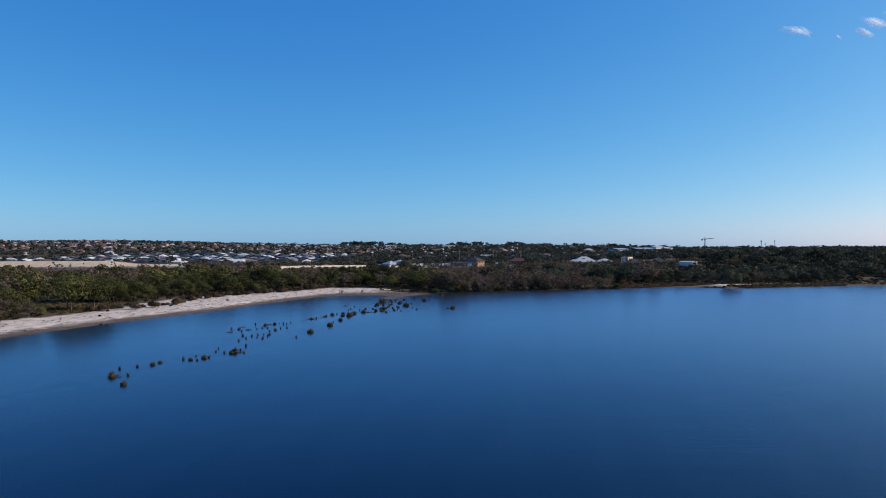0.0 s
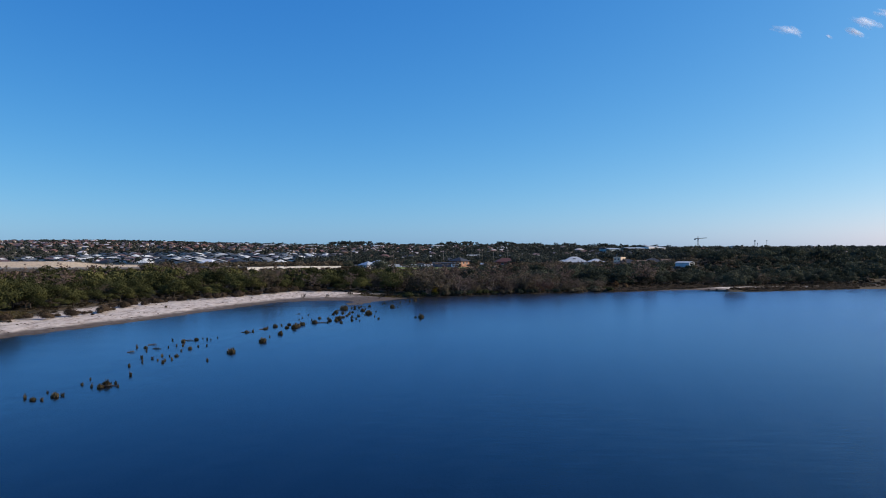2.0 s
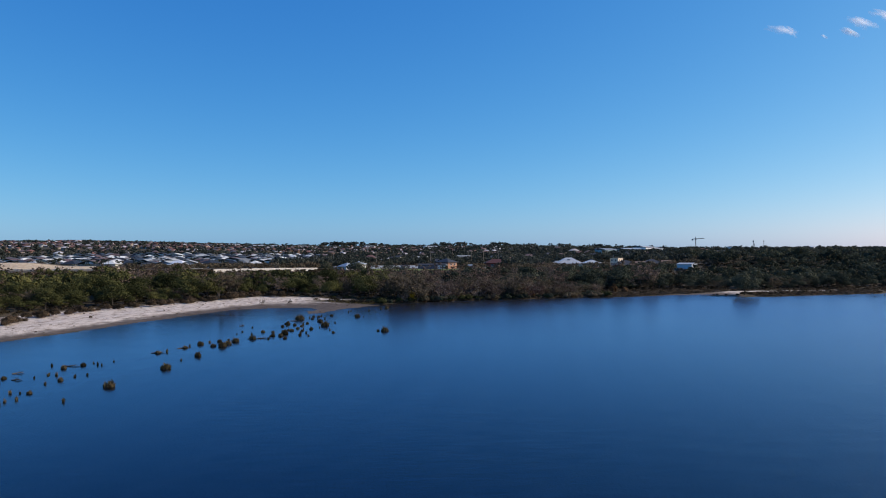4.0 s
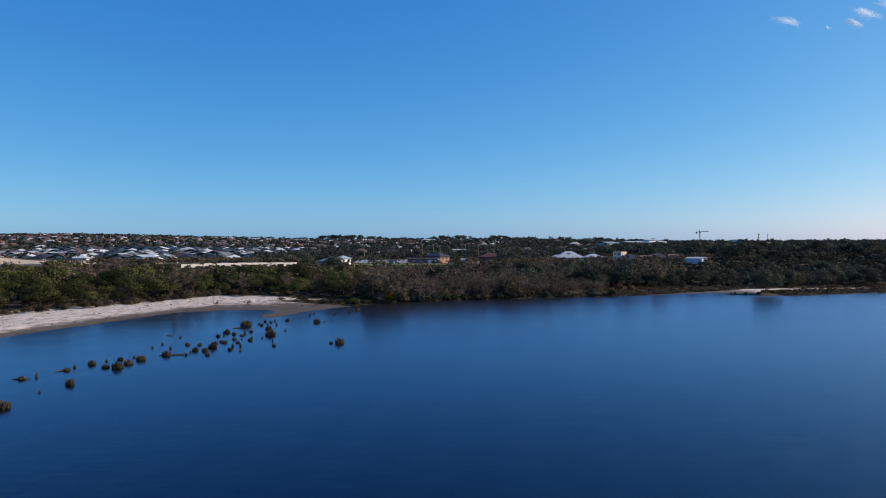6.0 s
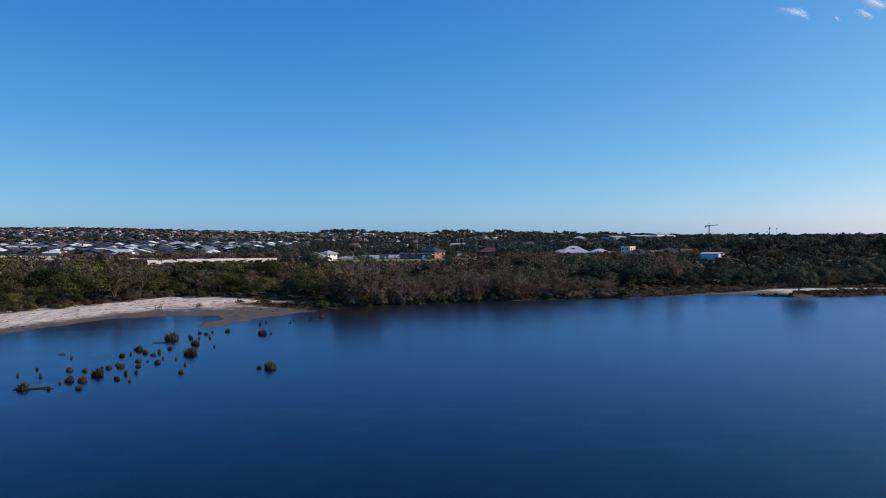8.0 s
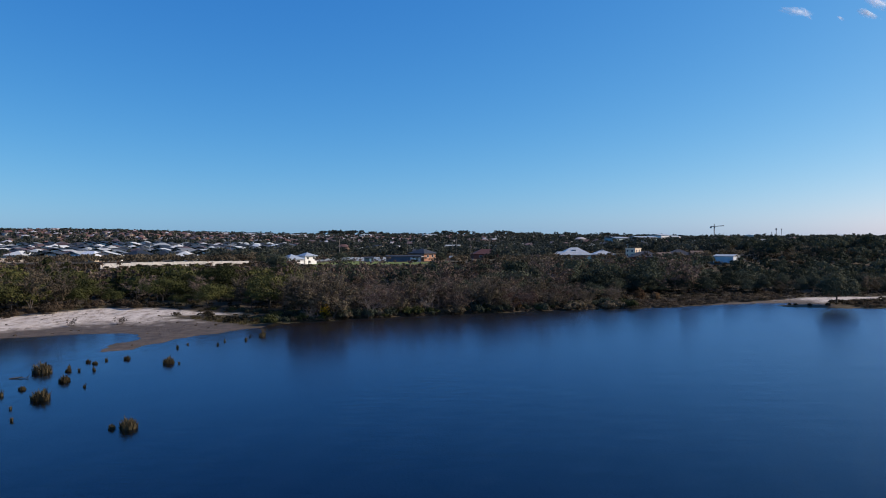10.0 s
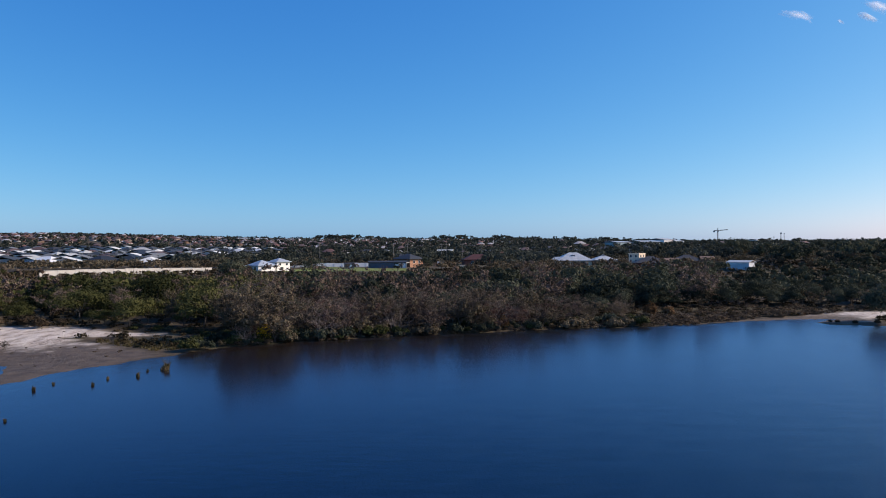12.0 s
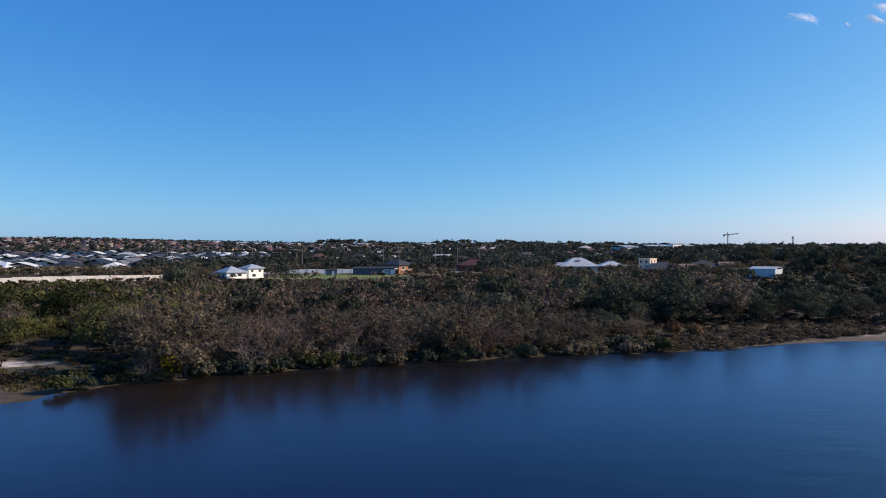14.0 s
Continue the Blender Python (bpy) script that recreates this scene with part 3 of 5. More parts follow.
for a, b, s in ((-108, 206, 1.55), (-104, 211, 1.5), (-112, 212, 1.4), (-112, 238, 1.3), (-118, 242, 1.4), (-108, 248, 1.25), (-68, 322, 1.35), (-73, 318, 1.4), (-70, 330, 1.3)):
    plant(wattles, used["w"], a, b, s, r)
# the far bank: dry and green paperbarks in the first thirty metres
x, y, d, r = scatter(2, -4, 84, 304, 385, 4.1, lambda x, y, d: (d > 1.6 + 9 * smooth(x, 62, 84)) & (d < 30) & ~((x < 1) & (y < 326)))
for a, b, e in zip(x, y, d):
    k = r.random()
    s = (0.62 + 0.5 * r.random()) * (1.0 if e > 4 else 0.8) * (1.0 if a < 60 else 0.78)
    if e < 15:
        if k < 0.40:
            plant(greys, used["g"], a, b, s, r)
        elif k < 0.72:
            plant(papers, used["p"], a, b, s, r)
        elif k < 0.94:
            plant(rusts, used["r"], a, b, s, r)
        else:
            plant(bares, used["b"], a, b, s, r)
    elif k < 0.55:
        plant(gums, used["d"], a, b, 0.5 + 0.3 * r.random(), r)
    elif k < 0.8:
        plant(papers, used["p"], a, b, s * 0.85, r)
    else:
        plant(greys, used["g"], a, b, s * 0.85, r)
for a, c, s in ((-64, 323, 1.35), (-61, 328, 1.3), (3.5, 314.5, 1.2), (5.2, 316.5, 1.5), (8.0, 318.5, 1.45), (1.5, 318.5, 1.3), (15.5, 323, 1.2), (-2.5, 330, 1.35), (4, 327, 1.4), (27, 329, 1.2), (38, 332, 1.1), (47, 335, 1.15), (59, 339, 1.1)):
    plant(papers, used["p"], a, c, s, r)
plant(bares, used["b"], 16.8, 317.8, 1.05, r)
plant(bares, used["b"], 30.0, 326.0, 0.85, r)
for a, c, s in ((-9.5, 461, 1.0), (-20, 394, 1.45), (-23, 399, 1.3), (-18, 401, 1.2), (-47, 474, 0.8), (22, 490, 0.5), (34, 500, 0.7), (-46, 488, 0.36), (-40, 485, 0.33), (-34, 486, 0.28), (-50, 490, 0.5)):
    plant(gums, used["d"], a, c, s, r)
# dark gums further along the bank
x, y, d, r = scatter(3, 80, 215, 345, 400, 5.0, lambda x, y, d: (d > 25) & (d < 46))
for a, b in zip(x, y):
    if r.random() < 0.8:
        plant(gums, used["d"], a, b, 0.5 + 0.35 * r.random(), r)
    else:
        plant(papers, used["p"], a, b, 0.5 + 0.3 * r.random(), r)
for a, c, s in ((186, 552, 1.25), (193, 556, 1.35), (201, 558, 1.2), (232, 540, 1.1), (246, 552, 1.05), (254, 556, 1.2), (262, 556, 1.1), (271, 562, 0.95), (282, 566, 0.85)):
    plant(gums, used["d"], a, c, s, r)
for protos, key in ((wattles, "w"), (papers, "p"), (greys, "g"), (rusts, "r"), (bares, "b"), (gums, "d")):
    for i, e in enumerate(protos):
        if i not in used[key]:
            for o in (*e.children_recursive, e):
                bpy.data.objects.remove(o)

# the round tree on the sand spit
spit_tree = thing("round_tree", 138, 341, at_height(138, 341) - 0.1, 0, "large round dark tree standing on the sand spit", "tree")
w_, c_ = leafy_tree(400, 8.6, 8.6, 14, 4200, 0.22)
part("trunk", quick_mesh("trunk", *w_, BARK_DARK), None, spit_tree)
part("crown", quick_mesh("crown", *c_, DARK), None, spit_tree)


def single_bush(name, label, x, y, wide, tall, count, size, material, seed, category="shrub", group=""):
    ob = new(name, quick_mesh(name, *bush(seed, wide, tall, count, size), material))
    ob.matrix_basis = pose(x, y, at_height(x, y) - 0.08)
    return tagged(ob, label, category, group)


single_bush("golden_wattle", "golden wattle bush in yellow blossom at the waterside", 7.0, 314.2, 3.2, 4.8, 330, 0.14, GOLD, 501)
single_bush("golden_wattle", "small wattle bush with sparse yellow blossom", 24.5, 324.5, 1.8, 2.4, 130, 0.14, GOLD, 502)
single_bush("ochre_shrub", "tall ochre-leaved shrub among grey trees", 64.5, 343.0, 2.2, 5.4, 800, 0.18, OCHRE, 503)
single_bush("ochre_shrub", "round ochre-leaved shrub above the bank", 88.0, 350.0, 3.4, 4.2, 800, 0.19, OCHRE, 504)
single_bush("ochre_shrub", "round ochre-leaved shrub above the bank", 93.5, 352.0, 2.4, 3.2, 600, 0.18, OCHRE, 505)
single_bush("ochre_shrub", "pale ochre-leaved shrub at the waterside", 52.0, 331.5, 2.4, 3.6, 600, 0.17, OCHRE, 506)

def mound(seed, wide, tall, count, size):
    """A dense, rounded shrub that reaches the ground all round."""
    rng = np.random.default_rng(seed)
    L = [(0, 0, tall * 0.42, wide * 0.40, wide * 0.38, tall * 0.55)]
    for i in range(5):
        a = i * 1.3 + rng.random()
        L.append((math.cos(a) * wide * 0.24, math.sin(a) * wide * 0.24, tall * (0.25 + 0.25 * rng.random()), wide * 0.26, wide * 0.26, tall * 0.42))
    return leaf_cloud(rng, L, count, size, 0.0, 0.75)


# saltbush along the back of the beach
salt = [mound(520 + i, 3.4, 2.3, 1000, 0.15) for i in range(4)]
salt_mesh = [quick_mesh("saltbush", *s, SALT) for s in salt]
bank_mesh = [quick_mesh("bank_shrub", *bush(540 + i, 2.6, 2.1, 480, 0.17), (DARK, PAPER, DARK, WATTLE)[i]) for i in range(4)]
r = np.random.default_rng(21)
salt_line = [(-99, 206), (-93, 215), (-88, 226), (-88, 246), (-86, 262), (-83, 274), (-78, 287), (-66, 305), (-58, 324), (-47, 335), (-36, 331)]
for (ax, ay), (bx, by) in zip(salt_line, salt_line[1:]):
    n = max(3, int(math.hypot(bx - ax, by - ay) / 2.1))
    for i in range(n):
        k = (i + r.random()) / n
        x_, y_ = ax + (bx - ax) * k - abs(r.normal()) * 3.0 + 0.8, ay + (by - ay) * k + r.normal() * 1.6
        ob = new("saltbush", salt_mesh[int(r.integers(0, 4))])
        s = 0.5 + 0.75 * r.random() ** 1.3
        ob.matrix_basis = pose(x_, y_, at_height(x_, y_) - 0.06, 0, 0, r.random() * 360) @ Matrix.Diagonal((s, s, s * 0.95, 1))
        tagged(ob, "low dark grey-brown saltbush at the edge of the sand", "shrub", "saltbushes behind the beach")
for x_, y_, s in ((-97, 205, 0.35), (-86, 224, 0.3), (-92, 190, 0.3), (-76, 250, 0.3), (120, 354, 0.7), (131, 358, 0.6), (144, 340, 0.55), (148, 340, 0.6), (153, 341, 0.7), (134, 338, 0.45), (127, 341, 0.35), (130, 339.5, 0.4), (126.5, 343, 0.3), (140, 344, 0.5), (158, 346, 0.6), (162, 344, 0.7)):
    ob = new("saltbush", salt_mesh[int(r.integers(0, 4))])
    ob.matrix_basis = pose(x_, y_, at_height(x_, y_) - 0.06, 0, 0, r.random() * 360) @ Matrix.Diagonal((s, s, s, 1))
    tagged(ob, "single low saltbush growing on bare sand", "shrub", "saltbushes on the sand")

r = np.random.default_rng(23)
x, y, d, r = scatter(22, -3, 84, 305, 350, 2.5, lambda x, y, d: (d > 0.35) & (d < 7))
for a, c in zip(x, y):
    ob = new("bank_shrub", bank_mesh[int(r.integers(0, 4))])
    s = 0.6 + 0.8 * r.random()
    ob.matrix_basis = pose(a, c, at_height(a, c) - 0.06, 0, 0, r.random() * 360) @ Matrix.Diagonal((s, s, s, 1))
    tagged(ob, "dark leafy shrub at the foot of paperbarks", "shrub", "shrubs along the far bank")

POINT = [(-7, 306), (-2, 309), (1, 317), (-1, 326), (-9, 331), (-24, 334), (-26, 329.5), (-13, 327), (-10, 319)]
x, y, d, r = scatter(24, -30, 3, 304, 333, 2.3, lambda x, y, d: inside(x, y, POINT) & (d > 1.0) & (wobble(x, y, 9, 4.0) > -0.35))
point_mesh = [quick_mesh("point_shrub", *bush(550 + i, 2.4, 1.5, 560, 0.14), WATTLE if i % 2 else DARK) for i in range(4)]
for a, c in zip(x, y):
    ob = new("point_shrub", point_mesh[int(r.integers(0, 4))])
    s = 0.5 + 0.6 * r.random()
    ob.matrix_basis = pose(a, c, at_height(a, c) - 0.06, 0, 0, r.random() * 360) @ Matrix.Diagonal((s, s, s * 0.8, 1))
    tagged(ob, "low dark green shrub on the grassy point", "shrub", "shrubs on the point")

# low growth joined: sedge along the far bank, dead weed on the sand, undergrowth
sedge = [bush(560 + i, 1.9, 1.0, 90, 0.18) for i in range(4)]
x, y, d, r = scatter(5, -12, 200, 300, 372, 1.35, lambda x, y, d: (d > 0.35) & (d < np.where(x > 66, 12, 2.4)) & (x > 2) & ~((x > 114) & (x < 141) & (y < 352)))
forest("bank_sedge", "dry brown sedge and low scrub along the bank", sedge, x, y, 0.5 + 0.65 * r.random(len(x)) * smooth(d, -1.5, 3.0), r, BROWN, "sedge", 0.05)
x, y, d, r = scatter(19, 64, 215, 335, 400, 2.3, lambda x, y, d: (d > 10) & (d < 30) & (wobble(x, y, 17, 2.0) > -0.55) & ~((x > 114) & (x < 150) & (y < 354)))
dry_heath = [bush(566 + i, 2.4, 1.3, 80, 0.17) for i in range(4)]
forest("bank_heath", "dry grey-brown heath between the bank and the gums", dry_heath, x, y, 0.45 + 0.6 * r.random(len(x)) ** 1.5, r, BROWN, "heath", 0.05)
TUSSOCK = [(-24, 312.5), (-17, 309.5), (-9, 304.5), (-4, 308), (-6, 314), (-12, 317), (-20, 318)]
grass = [tuft(565 + i, 1.1, 0.75, 34) for i in range(4)]
x, y, d, r = scatter(15, -140, 6, 200, 330, 1.25, lambda x, y, d: (inside(x, y, TUSSOCK) | inside(x, y, CLEARING)) & (d > 0.5))
forest("tussock_grass", "olive and straw-coloured tussock grass on the point", grass, x, y, 0.5 + 0.55 * r.random(len(x)), r, STRAW, "grass", 0.03)
weed = [bush(570 + i, 0.7, 0.22, 22, 0.10) for i in range(3)]
r = np.random.default_rng(31)
x, y = r.uniform(-125, 0, 5200), r.uniform(140, 345, 5200)
d = shore_distance(x, y)
ok = inside(x, y, BEACH) & (d > 2.0) & (wobble(x, y, 11, 7.0) > -0.05) & (r.random(5200) < 0.5)
forest("beach_weed", "dead weed and driftwood litter on pale sand", weed, x[ok], y[ok], 0.3 + 0.8 * r.random(ok.sum()) ** 2, r, BROWN, "beach litter", 0.04)
x, y, d, r = scatter(6, -190, 240, 150, 470, 3.9, lambda x, y, d: (d > 6) & (d < 62) & (y > 170 + 0.2 * x) & ~inside(x, y, CLEARING))
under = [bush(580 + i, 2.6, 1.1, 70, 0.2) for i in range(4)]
forest("undergrowth", "low dry undergrowth, darkened for shade beneath the trees", under, x, y, 0.5 + 0.7 * r.random(len(x)), r, SHADED_HEATH, "undergrowth", 0.05)

# two open, twiggy bushes alone on the sand
for x_, y_, seed in ((-35.0, 305.5, 590), (-43.4, 301.5, 591)):
    twigs, leaves = twiggy_tree(seed, 1.9, 3, 520, 0.06, 6, 0.011)
    b_ = thing("sand_bush", x_, y_, at_height(x_, y_) - 0.03, 0, "open dark twiggy bush alone on white sand", "shrub", "bushes on the sand")
    part("stem_clump", quick_mesh("stem_clump", *twigs, BARK_DARK), None, b_)
    part("foliage", quick_mesh("foliage", *leaves, SALT), None, b_)

# ---- woods behind, joined ----
near_green = [leafy_tree(600 + i, 5.0, 5.4, 6, 660, 0.20)[1] for i in range(5)]
mid_green = [leafy_tree(605 + i, 5.0, 5.4, 6, 215, 0.36)[1] for i in range(5)]
near_grey = [join(twiggy_tree(620 + i, 6.0, 2, 370, 0.15, 2)) for i in range(5)]
mid_grey = [join(twiggy_tree(625 + i, 6.0, 1, 165, 0.23, 2)) for i in range(5)]


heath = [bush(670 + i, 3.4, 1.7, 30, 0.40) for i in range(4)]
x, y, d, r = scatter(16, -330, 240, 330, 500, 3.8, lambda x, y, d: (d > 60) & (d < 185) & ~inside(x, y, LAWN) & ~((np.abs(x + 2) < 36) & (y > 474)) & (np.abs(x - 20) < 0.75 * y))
forest("heath", "low dry heath, darkened for shade between the trees", heath, x, y, 0.5 + 0.6 * r.random(len(x)), r, SHADED_HEATH, "heath", 0.05)
low_scrub = [leafy_tree(660 + i, 6.0, 7.0, 6, 120, 0.53)[1] for i in range(5)]


def belt(x, y, d):
    return (to_line(x, y + 6, WALL_LINE, False) > 13) & (d > 24) & (d < 165) & (y < 486) & ~((np.abs(x + 4) < 42) & (y > 456)) & ~inside(x, y, LAWN) & (np.abs(x - 20) < 0.75 * y)


def belt_size(d, x):
    return (1.35 - (0.85 - 0.22 * smooth(-x, 90, 130)) * smooth(d, 55, 140)) * (1 - 0.55 * smooth(d, 190, 260)) * (1 - 0.4 * smooth(d, 95, 150) * (1 - smooth(np.abs(x - 4), 34, 50)))


x, y, d, r = scatter(7, -330, 110, 150, 486, 5.7, lambda x, y, d: belt(x, y, d) & (to_line(x, y, back, False) > 22) & (wobble(x, y, 60, 2.2) > -0.25))
size = belt_size(d, x) * (0.5 + 1.1 * r.random(len(x)) ** 2.0)
near = (d < 72) & (np.abs(x) < 150)
west = x < -6 + 8 * np.sin(y * 0.2)
for pick, variants, label_ in ((near, near_green, "thicket behind the beach"), (~near, mid_green, "scrub further back")):
    forest("wattle_thicket", "olive-green wattle " + label_, variants, x[pick & west], y[pick & west], size[pick & west], r, WATTLE)
    forest("gum_thicket", "dark green gum " + label_, variants, x[pick & ~west], y[pick & ~west], size[pick & ~west], r, DARK)
x, y, d, r = scatter(8, -330, 120, 150, 486, 6.1, lambda x, y, d: belt(x, y, d) & (to_line(x, y, back, False) > 22) & (wobble(x, y, 60, 2.2) < 0.25))
size = belt_size(d, x) * (0.5 + 1.1 * r.random(len(x)) ** 2.0)
near = (d < 72) & (np.abs(x) < 150)
forest("grey_thicket", "grey-brown leafless scrub behind the bank", near_grey, x[near], y[near], size[near], r, GREY)
forest("grey_thicket", "grey-brown leafless scrub further back", mid_grey, x[~near], y[~near], size[~near], r, GREY)
x, y, d, r = scatter(9, 75, 420, 340, 560, 6.9, lambda x, y, d: (d > 38) & (d < 240) & ~((x > 150) & (x < 177) & (y > 455) & (y < 492)) & ~((x > 90) & (x < 190) & (y > 478)) & (y < 400 + 0.75 * (x - 20)))
forest("gum_woods", "dark green gum woods on rising ground", mid_green, x, y, (0.6 + 1.35 * r.random(len(x)) ** 2.6) * (0.85 + 0.2 * smooth(x, 170, 260)), r, DARK)

tiny_tree = [leafy_tree(650 + i, 7.0, 7.5, 6, 20, 1.60)[1] for i in range(5)]
far_tree = [leafy_tree(640 + i, 7.0, 7.5, 6, 48, 1.0)[1] for i in range(5)]


def clear_of_houses(x, y, d):
    thin = (np.sin(x * 12.9898 + y * 78.233) * 43758.5453) % 1.0
    built = smooth(-x / y, 0.0, 0.14)
    return (y > 500) & (np.abs(x) < 0.8 * y + 40) & ~((x < -92) & (y < 925) & (thin > 0.10)) & (thin > 0.30 * built)


def between(x, y, d):
    keep = (d > 100) & (np.abs(x - 20) < 0.75 * y)
    for cx, cy, rx, ry in ((-35, 497, 15, 13), (22, 540, 17, 30), (9, 535, 16, 16), (-7, 526, 6, 5), (-7, 552, 19, 16), (112, 550, 16, 30), (127, 550, 11, 30), (163, 482, 11, 13), (139, 520, 10, 6), (158, 526, 10, 6), (145, 556, 13, 40), (63, 572, 13, 24), (44, 540, 13, 24)):
        keep &= ~((np.abs(x - cx) < rx) & (y > cy - ry - 10) & (y < cy + ry))
    return keep & ~inside(x, y, LAWN) & ~((np.abs(x + 2) < 38) & (y < 492)) & ~inside(x, y, EARTH) & (to_line(x, y + 3, WALL_LINE, False) > 9)


x, y, d, r = scatter(13, -420, 330, 478, 640, 6.5, lambda x, y, d: between(x, y, d) & ((x > -90) | ((y < 540) & (x > -176))) & (wobble(x, y, 70, 3.3) > -0.5))
forest("house_scrub", "dry scrub and garden trees round the houses", low_scrub, x, y, 0.45 + 0.35 * r.random(len(x)), r, PAPER)
x, y, d, r = scatter(18, -470, -92, 556, 930, 11.5, lambda x, y, d: (d > 100) & (np.abs(x) < 0.75 * y))
forest("estate_trees", "small young street trees between estate roofs", far_tree, x, y, 0.28 + 0.55 * r.random(len(x)) ** 2, r, FAR)
x, y, d, r = scatter(14, -90, 330, 520, 660, 11, lambda x, y, d: between(x, y, d))
forest("garden_trees", "dark garden trees behind the houses", low_scrub, x, y, 0.7 + 0.6 * r.random(len(x)), r, FAR)
x, y, d, r = scatter(10, -700, 800, 600, 1050, 12.5, lambda x, y, d: clear_of_houses(x, y, d))
forest("suburb_trees", "street and garden trees between roofs", far_tree, x, y, 0.55 + 0.5 * r.random(len(x)), r, FAR)
x, y, d, r = scatter(12, -2000, 2100, 1050, 2900, 28, lambda x, y, d: clear_of_houses(x, y, d))
forest("distant_trees", "dark trees across the distant suburb", tiny_tree, x, y, 0.7 + 0.55 * r.random(len(x)), r, FAR)
x, y, d, r = scatter(17, -2100, 2100, 2820, 2960, 26, lambda x, y, d: wobble(x, y, 420, 1.0) > -0.35)
forest("skyline_trees", "dark trees along the skyline", far_tree, x, y, 0.45 + 1.3 * r.random(len(x)) ** 2.5, r, FAR)
r = np.random.default_rng(41)
for n_, (cx, cy, wide, count, size) in enumerate(((-379, 2880, 42, 14, 2.3), (-294, 2880, 68, 24, 2.7), (-205, 2880, 32, 9, 2.0), (110, 2880, 68, 24, 2.4), (299, 2880, 42, 14, 2.2), (387, 2880, 66, 20, 1.9),
                                                            (547, 2880, 40, 10, 1.9), (686, 2880, 66, 20, 2.1), (-1180, 1760, 70, 14, 1.6), (820, 2880, 120, 22, 1.9))):
    x, y = cx + r.normal(size=count) * wide * 0.5, cy + r.normal(size=count) * 20
    forest("tree_clump", "clump of tall dark trees on the skyline", far_tree, x, y, size * (0.7 + 0.5 * r.random(count)), r, FAR, "tree clump")


# ---- reeds standing in the lake ----
reed_mesh = [quick_mesh("reed_tuft", *tuft(700 + i, 1.0, 0.60, 230), REED) for i in range(5)]
stub_mesh = [quick_mesh("reed_tuft", *tuft(720 + i, 0.36, 0.55, 44), REED) for i in range(4)]
r = np.random.default_rng(51)


def reed(x, y, s, mesh, label):
    ob = new("reed_tuft", mesh)
    ob.matrix_basis = pose(x, y, 0, 0, 0, r.random() * 360) @ Matrix.Diagonal((s, s, s * (0.85 + 0.3 * r.random()), 1))
    tagged(ob, label, "reeds", "reed tufts in the lake")


# large tufts, at the head of the bar and beyond
for x_, y_, s in ((-15.1, 244.4, 1.4), (2.9, 221.3, 1.6), (-6.9, 257.5, 1.55), (-18.5, 216.6, 1.5), (-21.5, 250.9, 2.5), (-12.3, 234.0, 2.0), (-26.1, 196.6, 1.55), (-25.6, 203.7, 1.4),
                  (-29.3, 156.3, 1.4), (-27.3, 170.9, 1.45), (-34.9, 187.9, 0.9), (-14.5, 261.2, 0.95), (-0.5, 286.8, 1.2), (-20.3, 213.0, 1.0), (-18.6, 212.9, 1.1), (-18.2, 222.9, 1.0),
                  (-22.1, 238.4, 1.15), (-26.7, 184.1, 1.1), (-32.4, 194.5, 0.9), (-31.3, 199.8, 1.1), (-27.9, 196.7, 1.05), (-28.8, 203.8, 0.95), (-26.0, 200.0, 1.25), (-43.1, 171.7, 0.85),
                  (-41.5, 174.5, 0.85), (-47.1, 100.8, 1.1), (-39.9, 118.2, 0.95), (-36.8, 125.2, 1.15), (-23.4, 208.3, 1.3)):
    reed(x_, y_, s, reed_mesh[int(r.integers(0, 5))], "thick brown-green reed tuft in shallow water")
# middling tufts
for x_, y_, s in ((-18.2, 251.4, 0.74), (-19.1, 258.8, 0.7), (-17.5, 257.5, 0.7), (1.4, 221.2, 0.64), (-24.1, 220.5, 0.78), (-21.8, 220.0, 0.7), (-16.8, 208.4, 0.75), (-19.5, 222.0, 0.7),
                  (-19.2, 224.2, 0.65), (-14.7, 213.8, 0.65), (-22.2, 232.3, 0.85), (-19.9, 235.4, 0.78), (-17.7, 227.5, 0.8), (-15.8, 222.8, 0.7), (-17.8, 233.1, 0.75), (-14.3, 225.9, 0.8),
                  (-17.5, 239.4, 0.8), (-8.2, 218.2, 0.66), (-38.2, 161.2, 0.7), (-46.9, 162.8, 0.7), (-37.3, 152.0, 0.65), (-42.6, 94.5, 0.8), (-45.6, 111.2, 0.74), (-45.3, 113.4, 0.65),
                  (-41.4, 116.1, 0.66), (-37.1, 124.0, 0.78), (-83.1, 175.0, 0.7), (-84.4, 175.0, 0.6)):
    reed(x_, y_, s * 1.05, reed_mesh[int(r.integers(0, 5))], "small brown-green reed tuft in shallow water")
